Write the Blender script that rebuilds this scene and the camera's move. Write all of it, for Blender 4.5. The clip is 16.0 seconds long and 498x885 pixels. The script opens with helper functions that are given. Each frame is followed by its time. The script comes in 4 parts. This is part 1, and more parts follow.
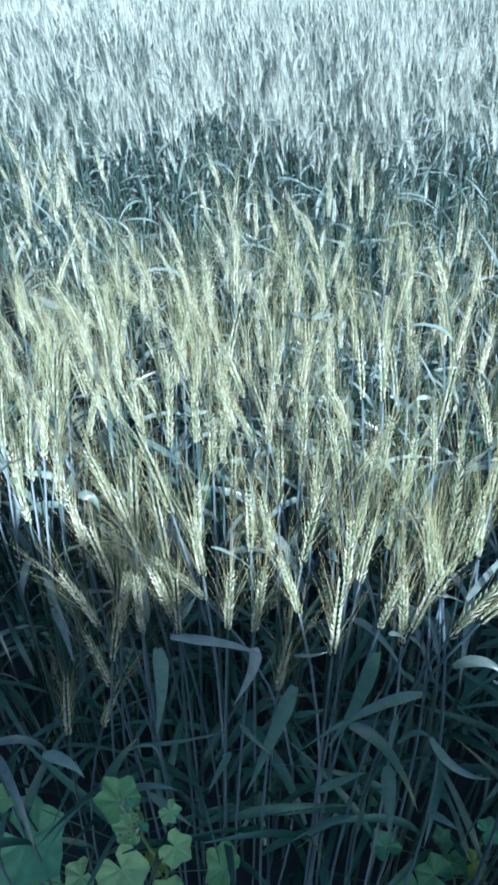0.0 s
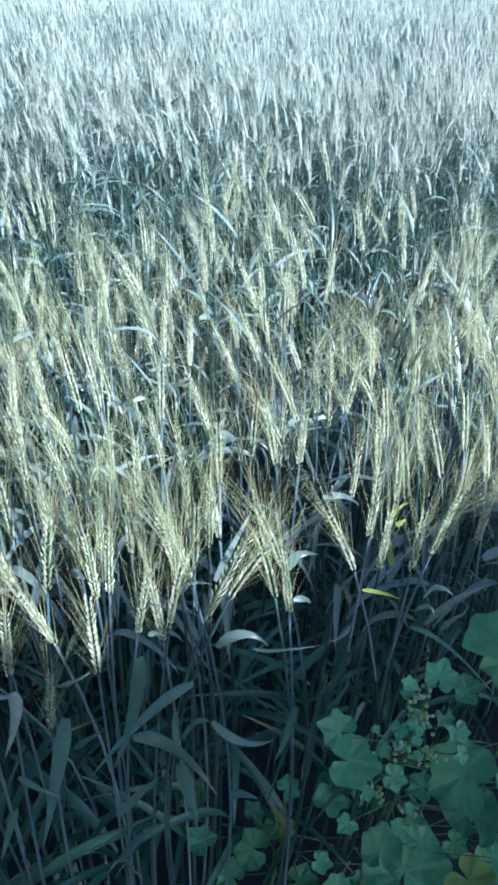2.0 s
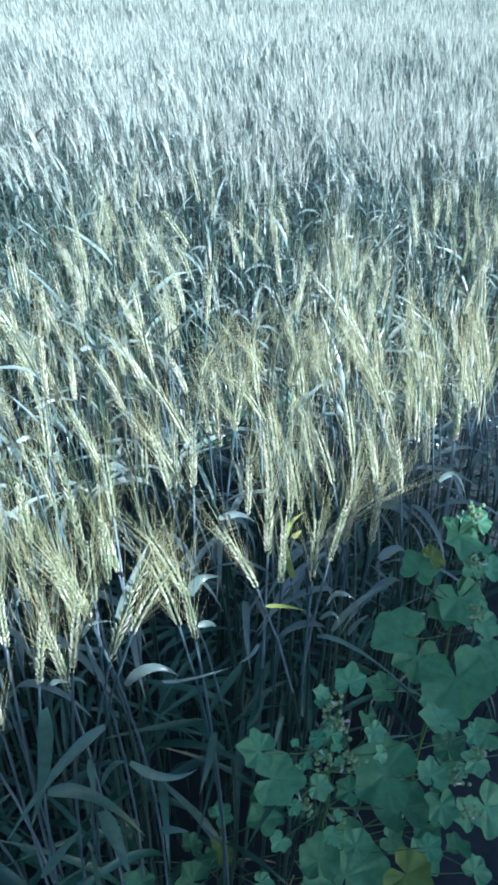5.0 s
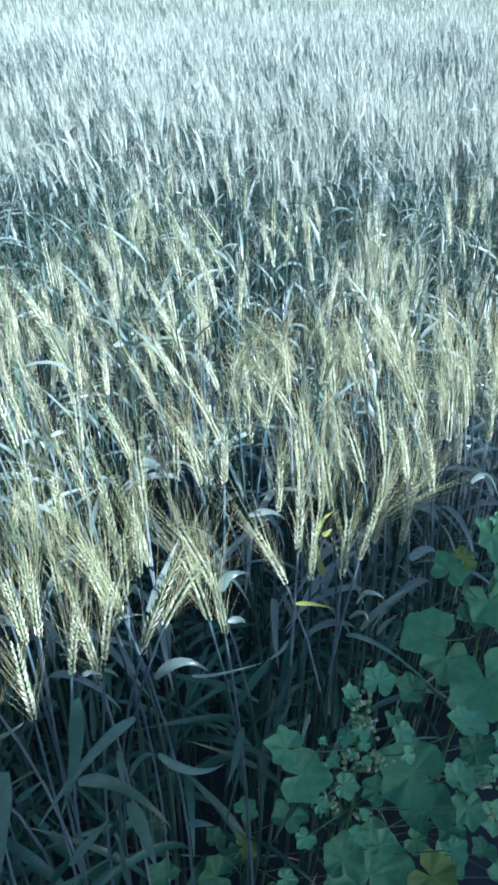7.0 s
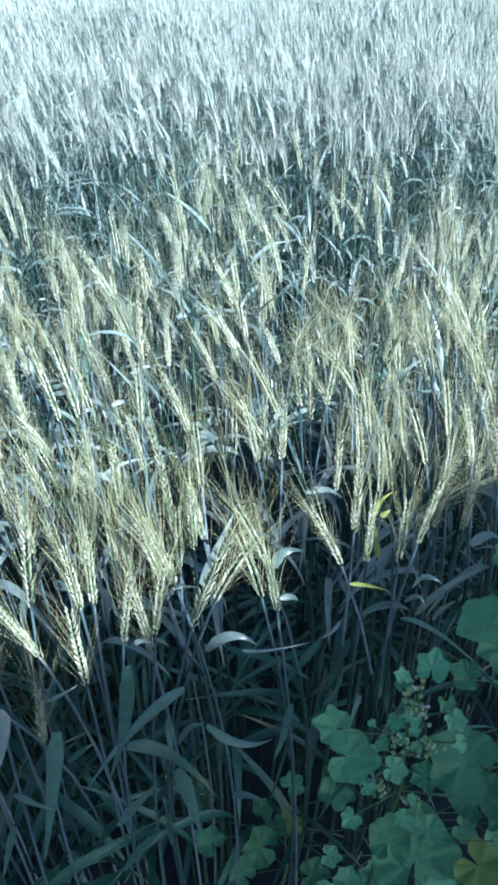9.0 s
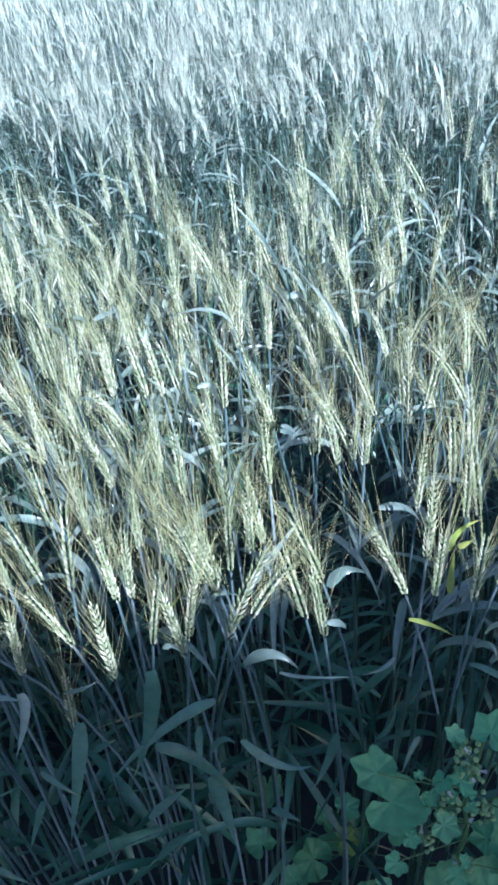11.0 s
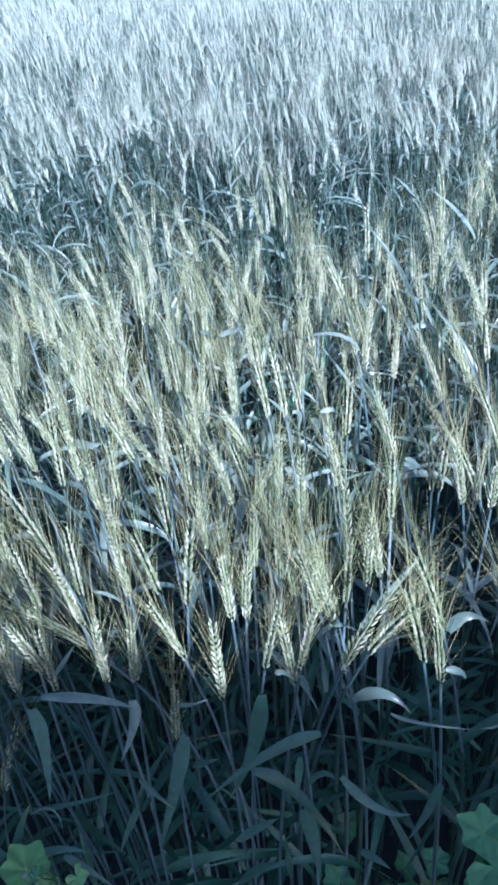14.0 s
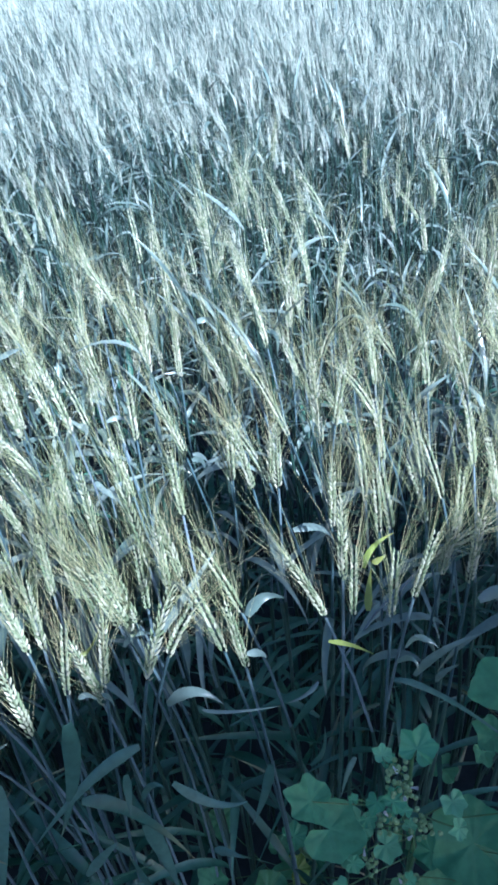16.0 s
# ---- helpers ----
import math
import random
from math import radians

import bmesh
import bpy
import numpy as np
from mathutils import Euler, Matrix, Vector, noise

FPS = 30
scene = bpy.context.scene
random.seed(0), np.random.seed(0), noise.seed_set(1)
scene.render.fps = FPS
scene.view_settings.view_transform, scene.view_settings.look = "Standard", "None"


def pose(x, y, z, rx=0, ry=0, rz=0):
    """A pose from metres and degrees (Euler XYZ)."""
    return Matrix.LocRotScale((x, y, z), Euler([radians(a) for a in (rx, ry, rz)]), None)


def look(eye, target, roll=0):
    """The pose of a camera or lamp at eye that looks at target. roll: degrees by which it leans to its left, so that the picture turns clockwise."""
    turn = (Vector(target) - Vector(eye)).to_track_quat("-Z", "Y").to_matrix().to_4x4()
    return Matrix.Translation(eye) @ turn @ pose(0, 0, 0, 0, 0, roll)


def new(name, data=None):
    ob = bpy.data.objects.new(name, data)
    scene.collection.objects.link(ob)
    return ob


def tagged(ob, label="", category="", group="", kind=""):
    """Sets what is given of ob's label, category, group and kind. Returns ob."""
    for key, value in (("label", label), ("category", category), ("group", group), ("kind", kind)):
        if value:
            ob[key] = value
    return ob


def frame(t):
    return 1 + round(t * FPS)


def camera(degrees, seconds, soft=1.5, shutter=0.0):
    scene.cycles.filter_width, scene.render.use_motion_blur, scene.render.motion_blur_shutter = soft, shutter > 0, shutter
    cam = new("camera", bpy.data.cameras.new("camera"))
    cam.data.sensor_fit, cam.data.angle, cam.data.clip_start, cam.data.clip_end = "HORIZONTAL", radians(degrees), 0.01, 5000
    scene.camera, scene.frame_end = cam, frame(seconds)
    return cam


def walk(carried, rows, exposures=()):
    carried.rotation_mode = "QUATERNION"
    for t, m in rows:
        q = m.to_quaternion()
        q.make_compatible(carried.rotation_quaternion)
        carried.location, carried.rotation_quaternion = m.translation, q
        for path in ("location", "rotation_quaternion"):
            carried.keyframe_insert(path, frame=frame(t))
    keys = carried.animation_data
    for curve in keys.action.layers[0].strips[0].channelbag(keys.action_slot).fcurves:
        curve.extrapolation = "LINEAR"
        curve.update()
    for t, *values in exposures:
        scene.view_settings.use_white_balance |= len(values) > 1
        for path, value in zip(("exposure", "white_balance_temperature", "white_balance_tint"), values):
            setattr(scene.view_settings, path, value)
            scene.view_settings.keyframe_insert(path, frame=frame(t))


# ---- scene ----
cam = camera(38.78, 16.0, soft=3.1)
PATH = [
    (0, (-0.0554, -0.0297, 1.1964), (-0.5692, 1.4755, -0.0163), 0.05),
    (0.5, (-0.0653, -0.0298, 1.2022), (-0.3479, 1.5208, -0.0290), 2.60),
    (1, (-0.0637, -0.0358, 1.1912), (-0.1083, 1.5454, -0.0326), 4.36),
    (1.5, (-0.0387, -0.0307, 1.1915), (0.0581, 1.5935, 0.0284), 3.00),
    (2, (-0.0305, -0.0271, 1.1909), (0.1423, 1.5842, 0.0188), 2.56),
    (2.5, (-0.0215, -0.0256, 1.1935), (0.2247, 1.5934, 0.0454), 2.35),
    (3, (-0.0135, -0.0225, 1.1956), (0.3280, 1.5887, 0.0610), 1.92),
    (3.5, (-0.0141, -0.0218, 1.1935), (0.3768, 1.5719, 0.0501), 2.10),
    (4, (-0.0098, -0.0241, 1.1958), (0.4175, 1.5767, 0.0755), 1.29),
    (6.5, (-0.0097, -0.0266, 1.1950), (0.3958, 1.5681, 0.0582), 0.87),
    (7, (-0.0155, -0.0267, 1.1961), (0.3377, 1.5843, 0.0649), 0.73),
    (7.5, (-0.0226, -0.0240, 1.1938), (0.2601, 1.5981, 0.0586), 0.98),
    (8, (-0.0224, -0.0242, 1.1916), (0.2408, 1.5975, 0.0510), 0.40),
    (10.5, (0.0442, 0.0202, 1.1874), (-0.0826, 1.5779, -0.0606), -3.78),
    (11, (0.0631, 0.0372, 1.1777), (-0.1962, 1.5837, -0.0637), -4.41),
    (11.5, (0.0562, 0.0380, 1.1856), (-0.3017, 1.5822, -0.0340), -3.27),
    (12, (0.0343, 0.0361, 1.1852), (-0.4147, 1.5639, -0.0250), -3.66),
    (12.5, (0.0201, 0.0349, 1.1874), (-0.4990, 1.5569, -0.0018), -3.41),
    (13, (0.0074, 0.0318, 1.1918), (-0.6198, 1.5133, 0.0037), -3.71),
    (13.5, (0.0105, 0.0325, 1.1896), (-0.6149, 1.5230, 0.0117), -3.87),
    (14, (0.0303, 0.0376, 1.1834), (-0.4763, 1.5646, -0.0047), -4.53),
    (14.5, (0.0605, 0.0433, 1.1807), (-0.3311, 1.5859, -0.0306), -5.73),
    (15, (0.0699, 0.0466, 1.1817), (-0.2230, 1.6229, -0.0139), -5.15),
    (15.5, (0.0811, 0.0492, 1.1785), (-0.1146, 1.6353, -0.0239), -5.11),
    (16, (0.0928, 0.0512, 1.1758), (-0.0072, 1.6418, -0.0325), -5.51),
]
EXPOSURES = [(0.0, 1.36, 4970, 10), (4.0, 1.57, 5040, 10), (8.0, 1.55, 5030, 10), (10.5, 1.52, 5020, 13), (13.0, 1.28, 4870, 19), (14.0, 1.29, 4860, 19), (16.0, 1.42, 4800, 14)]
walk(cam, [(t, look(eye, target, roll)) for t, eye, target, roll in PATH], EXPOSURES)

# ---- light: clear sky, low sun over the track before the field ----
SUN_ELEVATION, SUN_AZIMUTH = 28.0, 214.0     # degrees; azimuth to the left of straight ahead
world = bpy.data.worlds.new("sky")
scene.world = world
world.use_nodes = True
wn = world.node_tree
sky = wn.nodes.new("ShaderNodeTexSky")
sky.sky_type = "NISHITA"
sky.sun_disc = False
sky.sun_elevation = radians(SUN_ELEVATION)
sky.sun_rotation = radians(-SUN_AZIMUTH)
wn.links.new(sky.outputs[0], wn.nodes["Background"].inputs[0])
wn.nodes["Background"].inputs[1].default_value = 0.061
sun_data = bpy.data.lights.new("sun", "SUN")
sun_data.energy, sun_data.angle, sun_data.color = 5.0, radians(0.53), (1.0, 0.96, 0.88)
sun = new("sun", sun_data)
to_sun = Vector((-math.sin(radians(SUN_AZIMUTH)) * math.cos(radians(SUN_ELEVATION)),
                 math.cos(radians(SUN_AZIMUTH)) * math.cos(radians(SUN_ELEVATION)), math.sin(radians(SUN_ELEVATION))))
sun.rotation_euler = to_sun.to_track_quat("Z", "Y").to_euler()
sun.location = to_sun * 30


# ---- materials ----
def plant_material(name, colours, rough, through_light=0.0, fine=90.0, patch=2.5, tip=None, gloss=0.5, bump=0.0):
    """Colours spread by a random per island and object, mottled at two sizes; tip: a colour that takes over towards the end of some blades."""
    m = bpy.data.materials.new(name)
    m.use_nodes = True
    n, l = m.node_tree.nodes, m.node_tree.links
    bsdf, out = n["Principled BSDF"], n["Material Output"]
    geo, info = n.new("ShaderNodeNewGeometry"), n.new("ShaderNodeObjectInfo")
    add = n.new("ShaderNodeMath")
    add.operation = "ADD"
    l.new(geo.outputs["Random Per Island"], add.inputs[0])
    l.new(info.outputs["Random"], add.inputs[1])
    frac = n.new("ShaderNodeMath")
    frac.operation = "FRACT"
    l.new(add.outputs[0], frac.inputs[0])
    big = n.new("ShaderNodeTexNoise")
    big.inputs["Scale"].default_value = patch
    big.inputs["Detail"].default_value = 3
    l.new(geo.outputs["Position"], big.inputs["Vector"])
    small = n.new("ShaderNodeTexNoise")
    small.inputs["Scale"].default_value = fine
    small.inputs["Detail"].default_value = 2
    l.new(geo.outputs["Position"], small.inputs["Vector"])
    blend = n.new("ShaderNodeMath")
    blend.operation = "MULTIPLY_ADD"
    l.new(big.outputs["Fac"], blend.inputs[0])
    blend.inputs[1].default_value = 0.9
    blend.inputs[2].default_value = -0.45
    total = n.new("ShaderNodeMath")
    total.operation = "ADD"
    total.use_clamp = True
    l.new(frac.outputs[0], total.inputs[0])
    l.new(blend.outputs[0], total.inputs[1])
    ramp = n.new("ShaderNodeValToRGB")
    els = ramp.color_ramp.elements
    while len(els) < len(colours):
        els.new(0.5)
    for i, c in enumerate(colours):
        els[i].position = i / (len(colours) - 1)
        els[i].color = (*c, 1)
    l.new(total.outputs[0], ramp.inputs[0])
    mottled = n.new("ShaderNodeMix")
    mottled.data_type, mottled.blend_type = "RGBA", "MULTIPLY"
    mottled.inputs["Factor"].default_value = 1.0
    tone = n.new("ShaderNodeMapRange")
    tone.inputs["To Min"].default_value, tone.inputs["To Max"].default_value = 0.62, 1.38
    l.new(small.outputs["Fac"], tone.inputs["Value"])
    l.new(ramp.outputs[0], mottled.inputs["A"])
    l.new(tone.outputs[0], mottled.inputs["B"])
    colour = mottled.outputs["Result"]
    if tip:
        along = n.new("ShaderNodeAttribute")
        along.attribute_name = "along"
        start = n.new("ShaderNodeMath")
        start.operation = "MULTIPLY_ADD"
        l.new(frac.outputs[0], start.inputs[0])
        start.inputs[1].default_value, start.inputs[2].default_value = 1.8, 0.25
        dry = n.new("ShaderNodeMath")
        dry.operation, dry.use_clamp = "MULTIPLY", True
        steep = n.new("ShaderNodeMath")
        steep.operation = "SUBTRACT"
        l.new(along.outputs["Fac"], steep.inputs[0])
        l.new(start.outputs[0], steep.inputs[1])
        less = n.new("ShaderNodeMath")
        less.operation = "SUBTRACT"
        l.new(steep.outputs[0], less.inputs[0])
        less.inputs[1].default_value = 0.35
        l.new(less.outputs[0], dry.inputs[0])
        dry.inputs[1].default_value = 2.0
        aged = n.new("ShaderNodeMix")
        aged.data_type = "RGBA"
        l.new(dry.outputs[0], aged.inputs["Factor"])
        l.new(colour, aged.inputs["A"])
        aged.inputs["B"].default_value = (*tip, 1)
        colour = aged.outputs["Result"]
    l.new(colour, bsdf.inputs["Base Color"])
    bsdf.inputs["Roughness"].default_value = rough
    bsdf.inputs["Specular IOR Level"].default_value = gloss
    if bump:
        relief = n.new("ShaderNodeBump")
        relief.inputs["Strength"].default_value, relief.inputs["Distance"].default_value = bump, 0.002
        l.new(small.outputs["Fac"], relief.inputs["Height"])
        l.new(relief.outputs[0], bsdf.inputs["Normal"])
    if through_light:
        glow = n.new("ShaderNodeBsdfTranslucent")
        l.new(colour, glow.inputs["Color"])
        mix = n.new("ShaderNodeMixShader")
        mix.inputs[0].default_value = through_light
        l.new(bsdf.outputs[0], mix.inputs[1])
        l.new(glow.outputs[0], mix.inputs[2])
        l.new(mix.outputs[0], out.inputs["Surface"])
    return m


EAR = plant_material("ear_husk", [(0.175, 0.228, 0.125), (0.325, 0.36, 0.235), (0.555, 0.54, 0.415)], 0.38, 0.10, 160, 6)
AWN = plant_material("awn", [(0.33, 0.39, 0.18), (0.46, 0.50, 0.26), (0.58, 0.57, 0.34), (0.61, 0.54, 0.31)], 0.4, 0.25, 60, 5)
MID_AWN = plant_material("ripening_awn", [(0.29, 0.36, 0.21), (0.43, 0.465, 0.29), (0.57, 0.55, 0.37)], 0.4, 0.25, 60, 4)
# Ears and awns beyond the first strip: bluer than those at the edge.
FAR_EAR = plant_material("far_ear", [(0.24, 0.30, 0.245), (0.35, 0.40, 0.335), (0.51, 0.535, 0.455)], 0.45, 0.15, 120, 2.5)
FAR_AWN = plant_material("far_awn", [(0.33, 0.39, 0.315), (0.48, 0.52, 0.43), (0.64, 0.65, 0.555)], 0.45, 0.3, 60, 2.5)
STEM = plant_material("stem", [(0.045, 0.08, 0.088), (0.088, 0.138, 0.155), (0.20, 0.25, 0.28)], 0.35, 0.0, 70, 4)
FAR_STEM = plant_material("far_stem", [(0.03, 0.055, 0.045), (0.07, 0.105, 0.09), (0.20, 0.245, 0.21)], 0.4, 0.0, 70, 4)
# Dark copy of the stem colour: shade low in the crop painted in.
SHADED_STEM = plant_material("shaded_stem", [(0.012, 0.034, 0.024), (0.028, 0.062, 0.048), (0.07, 0.118, 0.098)], 0.4, 0.0, 70, 4)
# Dark green for lower leaves, with shade between stalks put into it.
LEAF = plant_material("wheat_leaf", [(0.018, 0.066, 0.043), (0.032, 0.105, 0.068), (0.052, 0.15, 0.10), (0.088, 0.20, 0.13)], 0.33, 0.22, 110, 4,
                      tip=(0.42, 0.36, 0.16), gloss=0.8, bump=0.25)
# Paler leaf copy for sunlit blades: the sun's whitening is put into the colour.
LIT_LEAF = plant_material("lit_leaf", [(0.10, 0.155, 0.13), (0.16, 0.22, 0.19), (0.25, 0.31, 0.275)], 0.32, 0.22, 110, 6, tip=(0.34, 0.33, 0.18), gloss=0.9, bump=0.25)
FAR_LEAF = plant_material("far_leaf", [(0.09, 0.145, 0.125), (0.17, 0.232, 0.205), (0.29, 0.352, 0.32)], 0.35, 0.25, 110, 5, gloss=0.8)
# Teal blade copy for those low at the edge, coloured as in shade.
SHADED_BLADE = plant_material("shaded_blade", [(0.05, 0.12, 0.096), (0.085, 0.17, 0.14), (0.14, 0.235, 0.20)], 0.42, 0.22, 110, 6, tip=(0.34, 0.33, 0.18), gloss=0.55, bump=0.25)
DRY_LEAF = plant_material("yellowing_leaf", [(0.26, 0.34, 0.07), (0.38, 0.40, 0.11)], 0.4, 0.4, 60, 8, tip=(0.5, 0.4, 0.12))
MALLOW = plant_material("mallow_leaf", [(0.058, 0.18, 0.082), (0.10, 0.265, 0.125), (0.17, 0.39, 0.195)], 0.5, 0.25, 110, 8, gloss=0.45, bump=0.8)
# Lighter green: young small leaves, and broad ones with skylight put into it.
MALLOW_LIGHT = plant_material("light_mallow_leaf", [(0.10, 0.29, 0.15), (0.15, 0.38, 0.20), (0.24, 0.48, 0.26)], 0.5, 0.3, 70, 8, gloss=0.45, bump=0.8)
MALLOW_PALE = plant_material("pale_mallow_leaf", [(0.19, 0.40, 0.15), (0.27, 0.48, 0.19), (0.37, 0.57, 0.26)], 0.5, 0.3, 70, 8, gloss=0.45, bump=0.8)
MALLOW_AGED = plant_material("aged_mallow_leaf", [(0.17, 0.27, 0.06), (0.25, 0.31, 0.08)], 0.5, 0.3, 50, 12, bump=0.4)
MALLOW_STEM = plant_material("mallow_stem", [(0.07, 0.15, 0.055), (0.12, 0.21, 0.085)], 0.5, 0.0, 60, 6)
BUD = plant_material("mallow_bud", [(0.18, 0.30, 0.13), (0.28, 0.38, 0.18)], 0.6, 0.1, 90, 9)
PETAL = plant_material("mallow_petal", [(0.58, 0.58, 0.62), (0.68, 0.68, 0.70)], 0.5, 0.3, 60, 9)
STRAW = plant_material("dead_straw", [(0.30, 0.24, 0.15), (0.42, 0.35, 0.22)], 0.6, 0.0, 60, 6)
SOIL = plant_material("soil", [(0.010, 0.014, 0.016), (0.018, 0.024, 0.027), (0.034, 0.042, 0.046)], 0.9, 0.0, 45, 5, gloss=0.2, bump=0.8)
BARK = plant_material("bark", [(0.09, 0.075, 0.06), (0.15, 0.13, 0.11)], 0.9, 0.0, 40, 6, gloss=0.2, bump=0.9)
BUSH_LEAF = plant_material("bush_leaf", [(0.04, 0.08, 0.03), (0.06, 0.11, 0.04)], 0.4, 0.2, 60, 3)
CANOPY = plant_material("far_canopy", [(0.05, 0.075, 0.045), (0.10, 0.13, 0.085), (0.19, 0.21, 0.15)], 0.85, 0.0, 55, 1.2, gloss=0.15, bump=1.0)


# ---- mesh helpers ----
RNG = np.random.default_rng(7)


def unit(v):
    return v / np.maximum(np.linalg.norm(v, axis=-1, keepdims=True), 1e-9)


def mesh_object(name, verts, tris, material, along=None, parent=None, label="", smooth=True):
    """One mesh object from arrays; tris are rows of three vertex numbers. Under a parent at P its vertices lie round P."""
    me = bpy.data.meshes.new(name)
    verts = np.asarray(verts, np.float32).reshape(-1, 3)
    tris = np.asarray(tris, np.int32).reshape(-1, 3)
    if parent is not None:
        verts = verts - np.array(origin_of(parent), np.float32)
    me.vertices.add(len(verts))
    me.vertices.foreach_set("co", verts.ravel())
    me.loops.add(tris.size)
    me.loops.foreach_set("vertex_index", tris.ravel())
    me.polygons.add(len(tris))
    me.polygons.foreach_set("loop_start", np.arange(0, tris.size, 3, dtype=np.int32))
    me.polygons.foreach_set("use_smooth", np.full(len(tris), smooth))
    me.update(calc_edges=True)
    if along is not None:
        me.attributes.new("along", "FLOAT", "POINT").data.foreach_set("value", np.asarray(along, np.float32).ravel())
    me.materials.append(material)
    ob = new(name, me)
    if parent is not None:
        ob.parent = parent
    if label:
        tagged(ob, label)
    return ob


def origin_of(ob):
    where = Vector(ob.location)
    while ob.parent:
        ob = ob.parent
        where += ob.location
    return where


def tubes(path, radius, sides, ref=None):
    """Round tubes along paths (N, K, 3) with radii (N, K)."""
    n, k, _ = path.shape
    t = unit(np.gradient(path, axis=1))
    if ref is None:
        ref = unit(RNG.normal(size=(n, 3)))
    a = unit(np.cross(t, ref[:, None, :]))
    b = np.cross(t, a)
    turn = np.arange(sides) * 2 * np.pi / sides
    ring = a[:, :, None] * np.cos(turn)[:, None] + b[:, :, None] * np.sin(turn)[:, None]
    verts = path[:, :, None] + ring * radius[:, :, None, None]
    i, j, s = np.meshgrid(np.arange(n), np.arange(k - 1), np.arange(sides), indexing="ij")
    base = (i * k + j) * sides
    p, q = base + s, base + (s + 1) % sides
    tris = np.stack([np.stack([p, q, q + sides], -1), np.stack([p, q + sides, p + sides], -1)], -2)
    return verts.reshape(-1, 3), tris.reshape(-1, 3)


def blades(path, width, side, fold=0.18):
    """Leaf blades along paths (N, K, 3), creased along the midrib; side (N, K, 3) points across. Returns verts, tris, place along."""
    n, k, _ = path.shape
    t = unit(np.gradient(path, axis=1))
    side = unit(side - t * (side * t).sum(-1, keepdims=True))
    normal = np.cross(t, side)
    w = width[:, :, None]
    verts = np.stack([path - side * w / 2 + normal * w * fold, path, path + side * w / 2 + normal * w * fold], 2)
    i, j, s = np.meshgrid(np.arange(n), np.arange(k - 1), np.arange(2), indexing="ij")
    p = (i * k + j) * 3 + s
    tris = np.stack([np.stack([p, p + 1, p + 4], -1), np.stack([p, p + 4, p + 3], -1)], -2)
    along = np.broadcast_to(np.linspace(0, 1, k)[None, :, None], (n, k, 3))
    return verts.reshape(-1, 3), tris.reshape(-1, 3), along.ravel()


def joined(pieces):
    """Several (verts, tris[, along]) as one."""
    vs, ts, al, base = [], [], [], 0
    for piece in pieces:
        vs.append(piece[0])
        ts.append(piece[1] + base)
        al.append(piece[2] if len(piece) > 2 else np.zeros(len(piece[0])))
        base += len(piece[0])
    return np.concatenate(vs), np.concatenate(ts), np.concatenate(al)


# ---- wheat ----
def stem_paths(foot, neck, lean, k):
    """From the ground to the neck below the ear, arriving along lean."""
    foot3 = np.concatenate([foot, np.full((len(foot), 1), -0.01)], 1)
    reach = np.linalg.norm(neck - foot3, axis=1, keepdims=True)
    mid = neck - lean * reach * 0.4
    s = np.linspace(0, 1, k)[None, :, None]
    return foot3[:, None] * (1 - s) ** 2 + mid[:, None] * 2 * s * (1 - s) + neck[:, None] * s * s


